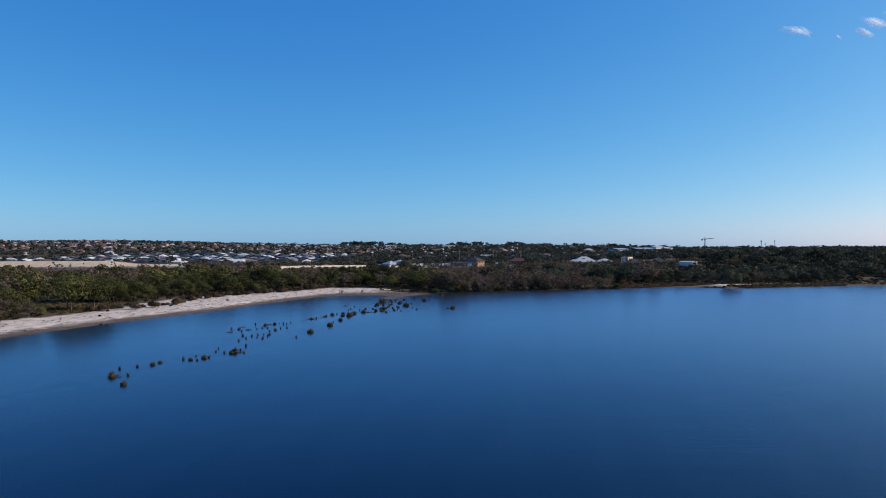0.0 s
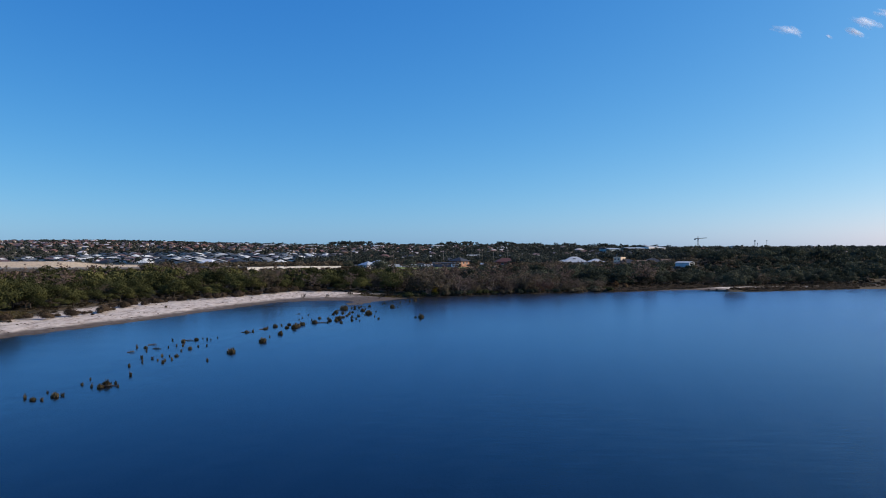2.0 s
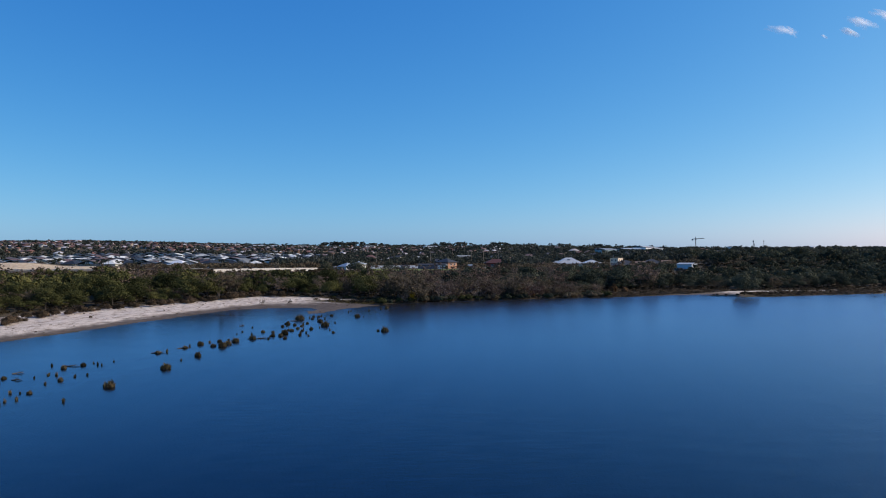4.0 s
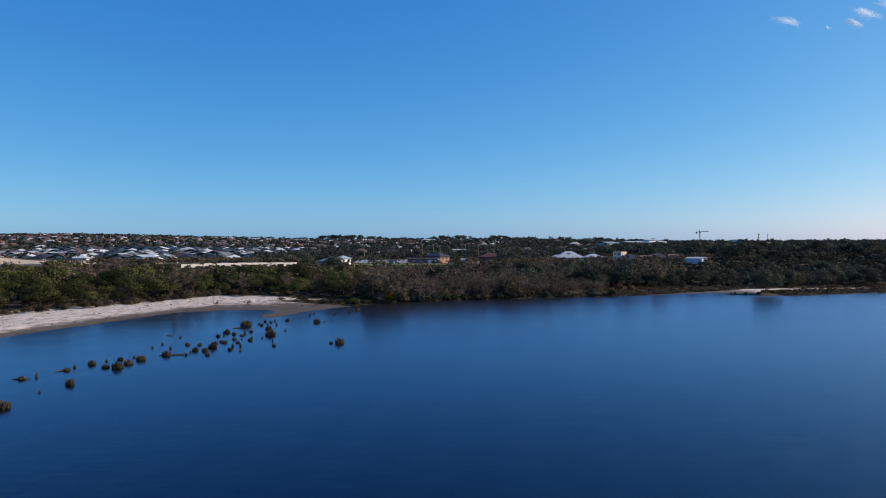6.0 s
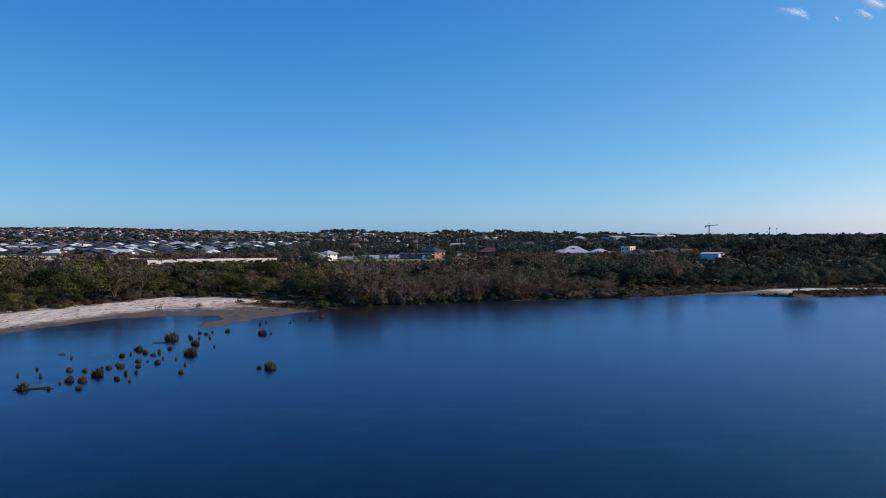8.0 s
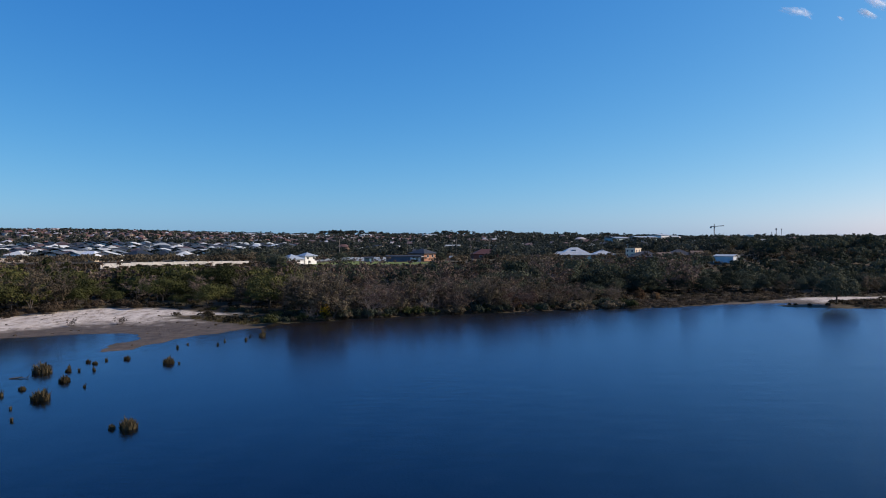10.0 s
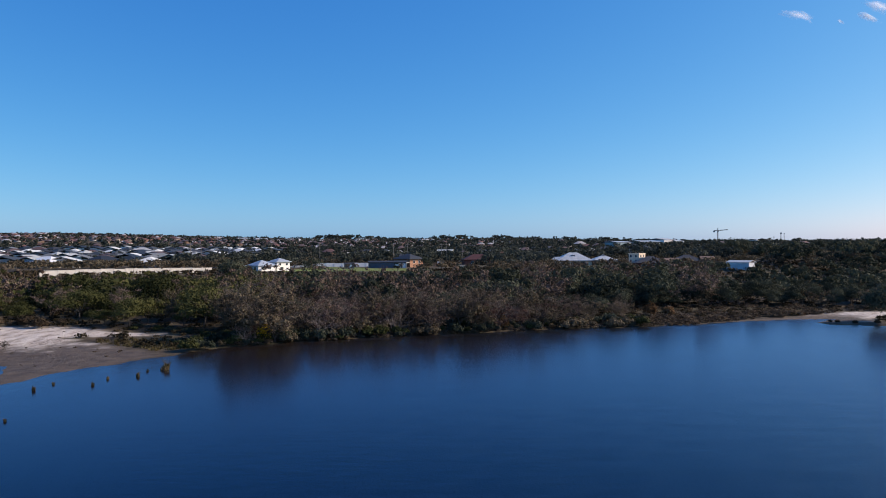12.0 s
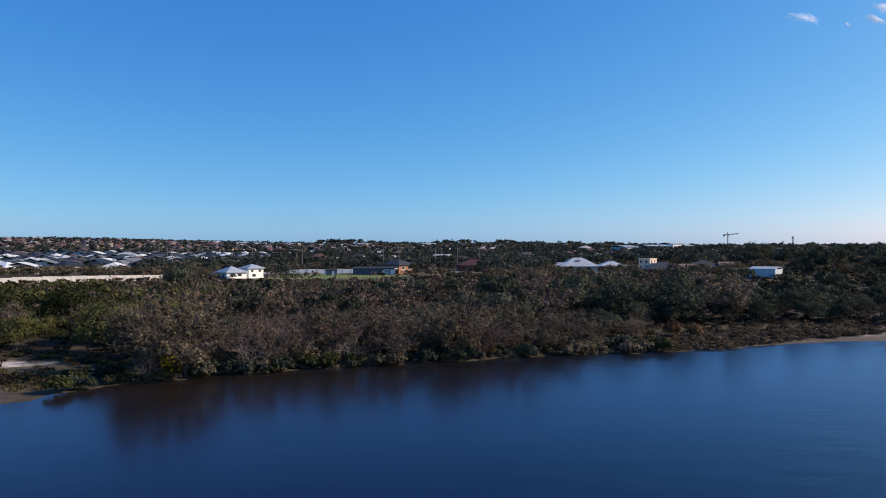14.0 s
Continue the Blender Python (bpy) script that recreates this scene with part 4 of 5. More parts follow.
# stubs round the head of the bar and out towards the point
for x_, y_ in ((-19.4, 254.0), (-16.9, 251.7), (-15.0, 252.0), (-17.2, 260.4), (-10.8, 240.8), (-5.2, 257.0), (-11.0, 272.4), (-10.7, 276.3), (-5.3, 275.5), (-2.1, 281.5), (-20.1, 207.9), (-20.5, 211.2),
               (-28.8, 221.1), (-25.4, 215.7), (-28.9, 230.4), (-19.8, 220.8), (-15.3, 217.7), (-12.7, 212.7), (-21.5, 233.8), (-22.8, 238.5), (-14.1, 218.1), (-16.3, 227.4), (-17.9, 235.9), (-15.0, 229.9),
               (-12.9, 229.3), (-9.8, 224.3), (-5.4, 279.8), (-2.4, 285.4), (-32.4, 196.9), (-30.4, 202.5), (-27.7, 206.2), (-28.9, 216.7), (182, 328), (191, 332), (198, 328), (191, 336), (204, 330), (176, 331)):
    reed(x_, y_, 0.75 + 0.4 * r.random(), stub_mesh[int(r.integers(0, 4))], "small dark reed stub in shallow water")
# stubs along the drowned bar
for x_, y_ in ((-27.8, 179.1), (-46.1, 174.0), (-42.5, 166.3), (-42.1, 165.3), (-40.9, 176.7), (-39.5, 175.1), (-38.5, 174.3), (-36.5, 165.4), (-42.9, 163.2), (-48.8, 163.5), (-45.1, 158.7), (-42.5, 150.3),
               (-40.5, 145.6), (-36.7, 148.1), (-39.8, 152.1), (-37.3, 146.8), (-38.7, 147.3), (-40.3, 149.2), (-38.5, 152.0), (-37.0, 145.0), (-40.8, 141.4), (-30.5, 146.9), (-38.8, 158.4), (-41.0, 165.6),
               (-37.7, 164.2), (-38.3, 178.1), (-34.0, 189.7), (-45.2, 101.6), (-48.9, 107.1), (-47.2, 109.4), (-43.0, 117.3), (-42.1, 120.6), (-40.3, 116.1), (-39.3, 118.8), (-40.4, 125.9), (-41.2, 129.9),
               (-38.5, 124.6), (-36.2, 126.4), (-35.0, 124.5), (-37.1, 133.2)):
    reed(x_, y_, 0.62 + 0.4 * r.random(), stub_mesh[int(r.integers(0, 4))], "small dark reed stub in shallow water")
tall_reed = new("reed_tuft", quick_mesh("reed_tuft", *tuft(740, 0.5, 1.9, 40), STRAW))
tall_reed.matrix_basis = pose(-0.2, 287.0, 0)
tagged(tall_reed, "tall thin green reed stems above a brown tuft", "reeds", "reed tufts in the lake")


def drift_log(x, y, length, turn, seed):
    """A dead branch lying in the shallows, with two or three broken side limbs."""
    rr = np.random.default_rng(seed)
    pieces = [limb((-length / 2, 0, 0.02), (0, 0.1, 0.12), 0.10, 0.085, 6), limb((0, 0.1, 0.12), (length / 2, -0.05, 0.05), 0.085, 0.03, 6)]
    for i in range(3):
        px_ = rr.uniform(-0.35, 0.4) * length
        pieces.append(limb((px_, 0.05, 0.08), (px_ + rr.uniform(0.2, 0.6), rr.uniform(-0.5, 0.5), rr.uniform(0.2, 0.6)), 0.045, 0.015, 5))
    ob = new("driftwood", quick_mesh("driftwood", *join(pieces), BARK))
    ob.matrix_basis = pose(x, y, 0, 0, 0, turn)
    tagged(ob, "bleached dead branch lying in shallow water", "driftwood", "driftwood in the lake")


for i, (x_, y_, l_, t_) in enumerate(((-22.6, 208.3, 3.6, 12), (-21.0, 208.6, 2.8, -14), (-22.0, 246.5, 2.4, 5), (-32.6, 194.3, 2.2, 30), (-34.9, 187.9, 2.4, 0), (-36.2, 124.8, 2.2, 15), (-42.7, 173.6, 2.6, -8),
                                      (-47.4, 167.2, 1.6, 20), (-44.3, 161.5, 1.8, -12), (-47.2, 157.1, 1.3, 10), (-32.3, 234.3, 1.3, 8), (-46.5, 101.0, 1.6, -10))):
    drift_log(x_, y_, l_, t_, 80 + i)

# ---- buildings ----
def hip(bm, x0, y0, x1, y1, z, rise, ridge=None, fascia=0.25):
    """A hipped roof with an overhanging slab edge."""
    w, d = x1 - x0, y1 - y0
    run = min(w, d) / 2
    if w >= d:
        a, b = (x0 + run, (y0 + y1) / 2), (x1 - run, (y0 + y1) / 2)
    else:
        a, b = ((x0 + x1) / 2, y0 + run), ((x0 + x1) / 2, y1 - run)
    if abs(w - d) < 0.5:
        a = b = ((x0 + x1) / 2, (y0 + y1) / 2)
    lo = [bm.verts.new((*p, z - fascia)) for p in ((x0, y0), (x1, y0), (x1, y1), (x0, y1))]
    up = [bm.verts.new((*p, z)) for p in ((x0, y0), (x1, y0), (x1, y1), (x0, y1))]
    bm.faces.new(lo[::-1])
    for i in range(4):
        bm.faces.new((lo[i], lo[(i + 1) % 4], up[(i + 1) % 4], up[i]))
    A = bm.verts.new((*a, z + rise))
    if a == b:
        for i in range(4):
            bm.faces.new((up[i], up[(i + 1) % 4], A))
        return bm
    Bv = bm.verts.new((*b, z + rise))
    if w >= d:
        for f in ((up[0], up[1], Bv, A), (up[1], up[2], Bv), (up[2], up[3], A, Bv), (up[3], up[0], A)):
            bm.faces.new(f)
    else:
        for f in ((up[0], up[1], A), (up[1], up[2], Bv, A), (up[2], up[3], Bv), (up[3], up[0], A, Bv)):
            bm.faces.new(f)
    return bm


def gable(bm, x0, y0, x1, y1, z, rise, thick=0.2):
    """A gabled roof, its ridge along x, as a folded slab."""
    ym = (y0 + y1) / 2
    prof = [(y0, z), (ym, z + rise), (y1, z), (y1, z - thick), (ym, z + rise - thick), (y0, z - thick)]
    l = [bm.verts.new((x0, a, b)) for a, b in prof]
    r_ = [bm.verts.new((x1, a, b)) for a, b in prof]
    for i in range(6):
        j = (i + 1) % 6
        bm.faces.new((l[i], l[j], r_[j], r_[i]))
    bm.faces.new((l[0], l[5], l[4], l[1]))
    bm.faces.new((l[1], l[4], l[3], l[2]))
    bm.faces.new((r_[1], r_[4], r_[5], r_[0]))
    bm.faces.new((r_[2], r_[3], r_[4], r_[1]))
    return bm


def window(parent, x, z, y, wide=1.6, tall=1.2):
    """A window in a front wall: a proud frame, a pane set back in it, a sill."""
    f = bmesh.new()
    t = 0.09
    for b in ((x - wide / 2 - t, z, x - wide / 2, z + tall), (x + wide / 2, z, x + wide / 2 + t, z + tall), (x - wide / 2 - t, z + tall, x + wide / 2 + t, z + tall + t), (x - wide / 2 - t, z - t, x + wide / 2 + t, z)):
        add_box(f, b[0], y - 0.06, b[1], b[2], y + 0.02, b[3])
    win = part("window", f, WHITE, parent)
    part("pane", box(x - wide / 2, y - 0.02, z, x + wide / 2, y + 0.01, z + tall), GLASS, win)
    part("sill", box(x - wide / 2 - 0.15, y - 0.16, z - t - 0.07, x + wide / 2 + 0.15, y - 0.001, z - t), WHITE, win)
    return win


def side_window(parent, y, z, x, wide=1.6, tall=1.2):
    win = part("window", box(x - 0.02, y - wide / 2 - 0.09, z - 0.09, x + 0.05, y + wide / 2 + 0.09, z + tall + 0.09), WHITE, parent)
    part("pane", box(x + 0.03, y - wide / 2, z, x + 0.06, y + wide / 2, z + tall), GLASS, win)


def house_base(name, label, x, y, turn, drop=0.0, category="house", group=""):
    return thing(name, x, y, at_height(x, y) - drop, turn, label, category, group)


def block(house, x0, y0, x1, y1, wall_h, rise, wall_mat, roof_mat, over=0.6, low=-1.5, base=0.0):
    part("wall", box(x0, y0, low + base, x1, y1, wall_h), wall_mat, house)
    part("roof", hip(bmesh.new(), x0 - over, y0 - over, x1 + over, y1 + over, wall_h + 0.26, rise), roof_mat, house)


# white two-block house beside the lawn
h = house_base("white_house", "white rendered house with pale blue-grey hipped roofs", -34.6, 497, -45, -0.2)
block(h, -1.6, -9.4, 6.7, -1.1, 2.1, 2.3, WHITE, ROOF_BLUE)
block(h, -0.9, 0.5, 5.6, 7.0, 3.5, 1.6, WHITE, ROOF_BLUE)
part("link", box(0.0, -1.09, -1.5, 4.6, 0.49, 2.1), WHITE, h)
part("carport", box(-6.4, -9.2, 2.0, -2.3, -3.7, 2.22), WHITE, h, "flat white carport roof")
for px_ in (-6.2, -2.6):
    for py_ in (-8.9, -4.0):
        part("post", box(px_ - 0.08, py_ - 0.08, -1, px_ + 0.08, py_ + 0.08, 2.0), WHITE, h)
window(h, 0.9, 0.7, -9.4, 1.2, 1.0)
window(h, 4.2, 0.7, -9.4, 1.2, 1.0)
side_window(h, -7.4, 0.8, 6.7, 1.0, 0.9)
side_window(h, -4.0, 0.8, 6.7, 1.6, 0.9)
for wy_ in (2.0, 5.4):
    side_window(h, wy_, 2.2, 5.6, 0.9, 0.9)
side_window(h, 2.8, 0.4, 5.6, 1.4, 1.0)

# orange brick house with a dark roof, its long dark carport in front
h = house_base("brick_house", "orange brick house with a slate-blue hipped roof", 21.5, 543, -42)
block(h, -5.6, 0, 5.6, 9.5, 4.1, 2.5, BRICK_ORANGE, ROOF_SLATE, 0.8)
window(h, 2.6, 1.6, 0, 1.8, 1.5)
window(h, -2.6, 1.6, 0, 2.2, 1.5)
side_window(h, 3.0, 2.2, 5.6, 1.4, 1.3)
side_window(h, 6.8, 2.2, 5.6, 1.4, 1.3)
part("porch", box(2.8, -2.6, 2.4, 5.4, -0.002, 2.62), WHITE, h, "white flat porch roof")
for px_ in (3.0, 5.2):
    part("post", box(px_ - 0.1, -2.4, -1.0, px_ + 0.1, -2.2, 2.4), WHITE, h)
h = house_base("long_carport", "long low dark blue steel shed beside the lawn", 14.5, 533, 0, category="shed")
part("wall", box(-9, 0, -1, 9.5, 6, 2.6), corrugated("navy_steel_wall", (0.07, 0.09, 0.13)), h)
part("roof", gable(bmesh.new(), -9.4, -0.4, 9.9, 6.4, 2.8, 0.7), ROOF_SLATE, h)
part("roller_door", box(4.0, -0.06, -0.2, 7.0, -0.003, 2.3), WHITE, h, "white roller door")
part("roller_door", box(7.6, -0.06, -0.2, 9.2, -0.003, 2.2), WHITE, h, "white roller door")
h = house_base("garden_shed", "small dark garden shed with a gabled roof", -3.0, 526, 8, category="shed")
part("wall", box(-2.4, 0, -0.5, 2.4, 3, 2.1), corrugated("grey_steel_wall", (0.12, 0.13, 0.14)), h)
part("roof", gable(bmesh.new(), -2.6, -0.2, 2.6, 3.2, 2.25, 0.6), ROOF_SLATE, h)
part("door", box(0.2, -0.05, 0, 1.2, -0.003, 1.9), WHITE, h)

# pale-roofed double house
h = house_base("pale_roof_house", "low house with a large pale steel hipped roof", 111.5, 555, 0)
block(h, -8.6, 0, 8.6, 13, 2.5, 4.1, CREAM, ROOF_PALE, 0.9)
part("vent", box(-1.5, 3.0, 4.6, 0.5, 5.0, 5.6), STEEL, h)
part("dormer", gable(bmesh.new(), -11.5, 1.5, -6.0, 7.5, 2.7, 1.9), ROOF_BLUE, h)
for i in range(3):
    window(h, -5 + 4.6 * i, 0.8, 0, 2.0, 1.4)
h = house_base("pale_roof_pavilion", "small pavilion house with a pale hipped roof", 127, 554, 0)
block(h, -5.4, 0, 5.6, 10, 2.3, 2.4, CREAM, ROOF_PALE, 0.8)
part("vent", box(-0.6, 4.2, 4.4, 0.6, 5.4, 5.3), STEEL, h)
for i in range(3):
    window(h, -3.4 + 3.3 * i, 0.5, 0, 1.8, 1.5)

# steel shed among the gums
h = house_base("steel_shed", "large white ribbed-steel shed among dark trees", 163.6, 478, -46, category="shed")
part("wall", box(-4.7, 0, -1.5, 4.7, 7, 2.8), SHED_WALL, h)
part("roof", gable(bmesh.new(), -4.9, -0.25, 4.9, 7.25, 3.0, 0.8), ROOF_PALE, h)
part("roller_door", box(-3.2, -0.06, -0.5, -0.4, -0.003, 2.4), SHED_WALL, h, "ribbed roller door")
h = house_base("water_tank", "small white tank behind the steel shed", 186, 537, 0, category="tank")
tb = bmesh.new()
bmesh.ops.create_cone(tb, cap_ends=True, segments=20, radius1=1.8, radius2=1.8, depth=3.0, matrix=Matrix.Translation((0, 0, 3.0)))
part("tank", tb, WHITE, h)
tb = bmesh.new()
bmesh.ops.create_cone(tb, cap_ends=True, segments=20, radius1=1.95, radius2=0.2, depth=0.7, matrix=Matrix.Translation((0, 0, 4.85)))
part("lid", tb, WHITE, h)
part("stand", box(-1.5, -1.5, -1.0, 1.5, 1.5, 1.5), STEEL, h)

# dark and red roofs, cream house
h = house_base("dark_roof_house", "house with shade-darkened walls and a dark navy hipped roof", 139, 512, -8, 1.2)
# main walls in the dark brick tone: their shade is put into the colour
block(h, -7.5, 0, 7.0, 12, 2.5, 3.0, BRICK_RED_AND_SHADE, ROOF_SLATE, 0.8)
part("gable_roof", gable(bmesh.new(), 5.4, -2.0, 12.0, 7, 3.0, 2.0), ROOF_BROWN, h, "tan tiled wing roof")
part("wing", box(6.4, -1.4, -1.5, 11.4, 6.4, 2.9), CREAM, h)
for i in range(2):
    window(h, -4 + 5 * i, 0.7, 0, 2.0, 1.4)
h = house_base("dark_roof_house", "house with shade-darkened walls, dark roof and tan wing", 158, 518, -12, 1.4)
# same dark tone, again for shade on the main walls
block(h, -7.0, 0, 6.0, 11, 2.5, 2.8, BRICK_RED_AND_SHADE, ROOF_SLATE, 0.8)
part("gable_roof", gable(bmesh.new(), 5.0, -1.5, 11.5, 7, 3.0, 1.9), ROOF_BROWN, h, "tan tiled wing roof")
part("wing", box(5.8, -1.0, -1.5, 10.9, 6.4, 2.9), CREAM, h)
window(h, -3, 0.7, 0, 2.0, 1.4)
h = house_base("cream_house", "two-storey cream rendered house with a flat parapet", 143, 556, -46)
part("wall", box(-3.6, 0, -2, 2.4, 6.5, 5.0), CREAM, h)
part("parapet", box(-3.8, -0.2, 5.0, 2.6, 6.7, 5.4), CREAM, h)
part("wing", box(2.4, 1, -2, 7.5, 6.5, 2.9), CREAM, h)
part("wing_parapet", box(2.62, 0.8, 2.9, 7.7, 6.7, 3.2), CREAM, h)
for wx_, wz_ in ((-2.4, 0.8), (0.6, 0.8), (-2.4, 3.2), (0.6, 3.2)):
    window(h, wx_, wz_, 0, 1.1, 1.2)
for wy_ in (1.8, 4.6):
    side_window(h, wy_, 3.3, 2.4, 1.1, 1.1)
h = house_base("red_roof_house", "low house with a dark red tiled roof", 63, 578, 6)
block(h, -8.5, 0, 8.0, 11, 2.6, 2.9, BRICK_RED_AND_SHADE, painted("dark_red_tiles", (0.06, 0.018, 0.02), 0.8, 0.18), 0.7)
window(h, -4, 0.7, 0, 1.8, 1.3)
window(h, 3, 0.7, 0, 1.8, 1.3)
h = house_base("brick_outbuilding", "unfinished low orange brick walls with rubble", 44, 548, 10, category="outbuilding")
part("wall", box(-6, 0, -1, 0, 0.3, 1.5), BRICK_ORANGE, h)
part("wall", box(0.0, -2.0, -1, 0.3, 4.0, 2.2), BRICK_ORANGE, h)
part("wall", box(0.3, 2.0, -1, 5.5, 2.3, 1.9), BRICK_ORANGE, h)
part("wall", box(-4, 4.0, -1, -0.5, 4.3, 2.6), WHITE, h, "white rendered wall")
part("wall", box(5.5, -3.0, -1, 9.0, -2.7, 0.9), CREAM, h, "low cream wall")

# long block walls
def block_wall(name, label, pts, tall, material):
    """A wall of panels between piers along a line of points."""
    e = thing(name, pts[0][0], pts[0][1], 0, 0, label, "wall")
    ox, oy = pts[0]
    for (ax, ay), (bx, by) in zip(pts, pts[1:]):
        length = math.hypot(bx - ax, by - ay)
        n = max(1, int(length / 4))
        ang = math.degrees(math.atan2(by - ay, bx - ax))
        for i in range(n):
            k = (i + 0.5) / n
            mx, my = ax + (bx - ax) * k, ay + (by - ay) * k
            z = at_height(mx, my)
            p = part("panel", box(-length / n / 2 + 0.18, -0.12, -1.5, length / n / 2 - 0.18, 0.12, tall), material, e)
            p.matrix_basis = pose(mx - ox, my - oy, z, 0, 0, ang)
            q = part("pier", box(-0.18, -0.2, -1.5, 0.18, 0.2, tall + 0.12), material, e)
            q.matrix_basis = pose(ax + (bx - ax) * i / n - ox, ay + (by - ay) * i / n - oy, z, 0, 0, ang)


block_wall("limestone_wall", "long pale limestone block wall behind the scrub", WALL_LINE, 1.9, LIMESTONE)
block_wall("garden_wall", "white rendered garden wall behind the lawn", [(-38, 548), (10, 560)], 2.0, WHITE)
block_wall("retaining_wall", "tan limestone retaining wall along cleared earth", [(-380, 510), (-300, 508), (-235, 507), (-184, 508)], 0.7, CREAM)

# ---- the estate of new houses ----
def estate_proto(kind):
    e = thing("estate_house", 0, 0, -80, 0, "new single-storey house with a steel roof", "house", "houses of the new estate")
    if kind == 0:
        block(e, -5.6, -7.6, 5.6, 7.6, 2.4, 2.6, ESTATE_WALL, ESTATE_ROOF)
        part("garage_door", box(0.6, -7.66, -0.2, 4.9, -7.603, 2.0), WHITE, e)
    elif kind == 1:
        block(e, -5.6, -5, 5.6, 7.6, 2.4, 2.7, ESTATE_WALL, ESTATE_ROOF)
        part("wing", box(-5.4, -9.5, -1.5, -0.3, -5.002, 2.3), ESTATE_WALL, e)
        part("wing_roof", gable(bmesh.new(), -6.0, -10.0, 0.3, -4.0, 2.45, 1.7), ESTATE_ROOF, e)
    else:
        part("wall", box(-6.0, -8, -1.5, 6.0, 8, 2.9), ESTATE_WALL, e)
        part("roof", gable(bmesh.new(), -6.6, -8.6, 6.6, 8.6, 3.1, 2.4), ESTATE_ROOF, e)
        part("gable_wall", box(-5.9, -3, 2.9, 5.9, 3, 4.3), ESTATE_WALL, e)
    window(e, -3.0, 0.7, (-7.6, -9.5, -8.0)[kind], 1.6, 1.2)
    if kind == 0:
        side_window(e, 2.0, 0.7, 5.6, 1.8, 1.2)
    return e


protos = [estate_proto(i) for i in range(3)]
r = np.random.default_rng(61)
placed = [set()]
for row in range(13):
    y0 = 550 + row * 29 + (9 if row % 2 else 0)
    for col in range(26):
        x_ = -440 + col * 14.6 + row * 3 + r.normal() * 0.8
        y_ = y0 + r.normal() * 0.8 - 0.06 * (x_ + 250)
        if x_ > -96 + 0.05 * row or x_ < -0.66 * y_ - 20 or r.random() < 0.14 or (row < 1 and x_ < -185):
            continue
        i = int(r.integers(0, 3))
        m = pose(x_, y_, at_height(x_, y_), 0, 0, -3 + (180 if row % 2 else 0) + (90 if i == 2 or r.random() < 0.3 else 0) + r.normal() * 9)
        if i in placed[0]:
            copy_thing(protos[i], m)
        else:
            protos[i].matrix_basis = m
            placed[0].add(i)

h = house_base("white_roof_house", "large low house with a bright white steel roof", -155, 541, -20)
WHITE_ROOF = corrugated("white_steel_roof", (0.74, 0.75, 0.75))
block(h, -8.5, -6, 8.5, 7, 2.5, 2.9, CREAM, WHITE_ROOF, 0.7)
part("wing", box(-14.0, -3.5, -1.5, -8.502, 4.0, 2.3), CREAM, h)
part("wing_roof", hip(bmesh.new(), -14.6, -4.1, -8.0, 4.6, 2.5, 1.7), WHITE_ROOF, h)
for px_ in (-5.0, 0.0, 5.0):
    window(h, px_, 0.7, -6, 1.8, 1.2)

# a scatter of single roofs between the trees in the middle distance
r = np.random.default_rng(62)
for i in range(26):
    x_, y_ = r.uniform(-70, 330), r.uniform(600, 780)
    if abs(x_ - 141) < 16 and y_ < 600:
        continue
    copy_thing(protos[int(r.integers(0, 3))], pose(x_, y_, at_height(x_, y_), 0, 0, r.uniform(-40, 40)))

# ---- the far suburb, joined ----
def far_suburb(name, label, seed, zones):
    r = np.random.default_rng(seed)
    vs, qs, mats, n = [], [], [], 0
    for x0, x1, y0, y1, count in zones:
        x, y = r.uniform(x0, x1, count), r.uniform(y0, y1, count)
        z = height(x, y)
        for i in range(count):
            if abs(x[i]) > 0.75 * y[i] + 40:
                continue
            a, w, dpt = r.normal() * 0.25 + 0.2, r.uniform(3.2, 5.4), r.uniform(3.2, 4.8)
            hh = r.choice((1.9, 2.4, 4.6), p=(0.5, 0.35, 0.15))
            rr = r.uniform(1.5, 2.4)
            loc = [(-w, -dpt, -2), (w, -dpt, -2), (w, dpt, -2), (-w, dpt, -2), (-w, -dpt, hh), (w, -dpt, hh), (w, dpt, hh), (-w, dpt, hh)]
            o, k = 0.6, w * 0.45
            roof = [(-w - o, -dpt - o, hh), (w + o, -dpt - o, hh), (w + o, dpt + o, hh), (-w - o, dpt + o, hh), (-k, -0.1, hh + rr), (k, -0.1, hh + rr), (k, 0.1, hh + rr), (-k, 0.1, hh + rr)]
            pts = np.array(loc + roof)
            c, s = math.cos(a), math.sin(a)
            vs.append(np.stack([pts[:, 0] * c - pts[:, 1] * s + x[i], pts[:, 0] * s + pts[:, 1] * c + y[i], pts[:, 2] + z[i]], 1))
            q = np.array([(0, 1, 5, 4), (1, 2, 6, 5), (2, 3, 7, 6), (3, 0, 4, 7), (8, 9, 13, 12), (9, 10, 14, 13), (10, 11, 15, 14), (11, 8, 12, 15), (12, 13, 14, 15)])
            qs.append(q + n)
            mats += [0] * 4 + [1] * 5
            n += 16
    me = quick_mesh(name, np.concatenate(vs), np.concatenate(qs), FAR_WALL)
    me.materials.append(FAR_ROOF)
    me.polygons.foreach_set("material_index", np.array(mats, np.int32))
    return tagged(new(name, me), label, "houses", kind="stuff")


far_suburb("hillside_houses", "tile-roofed houses covering the distant hillside", 71,
           [(-900, -80, 960, 1200, 90), (-1500, 0, 1200, 2150, 2100), (-80, 400, 700, 1200, 110), (-50, 900, 1200, 2400, 480), (-1200, 300, 2000, 2600, 420)])

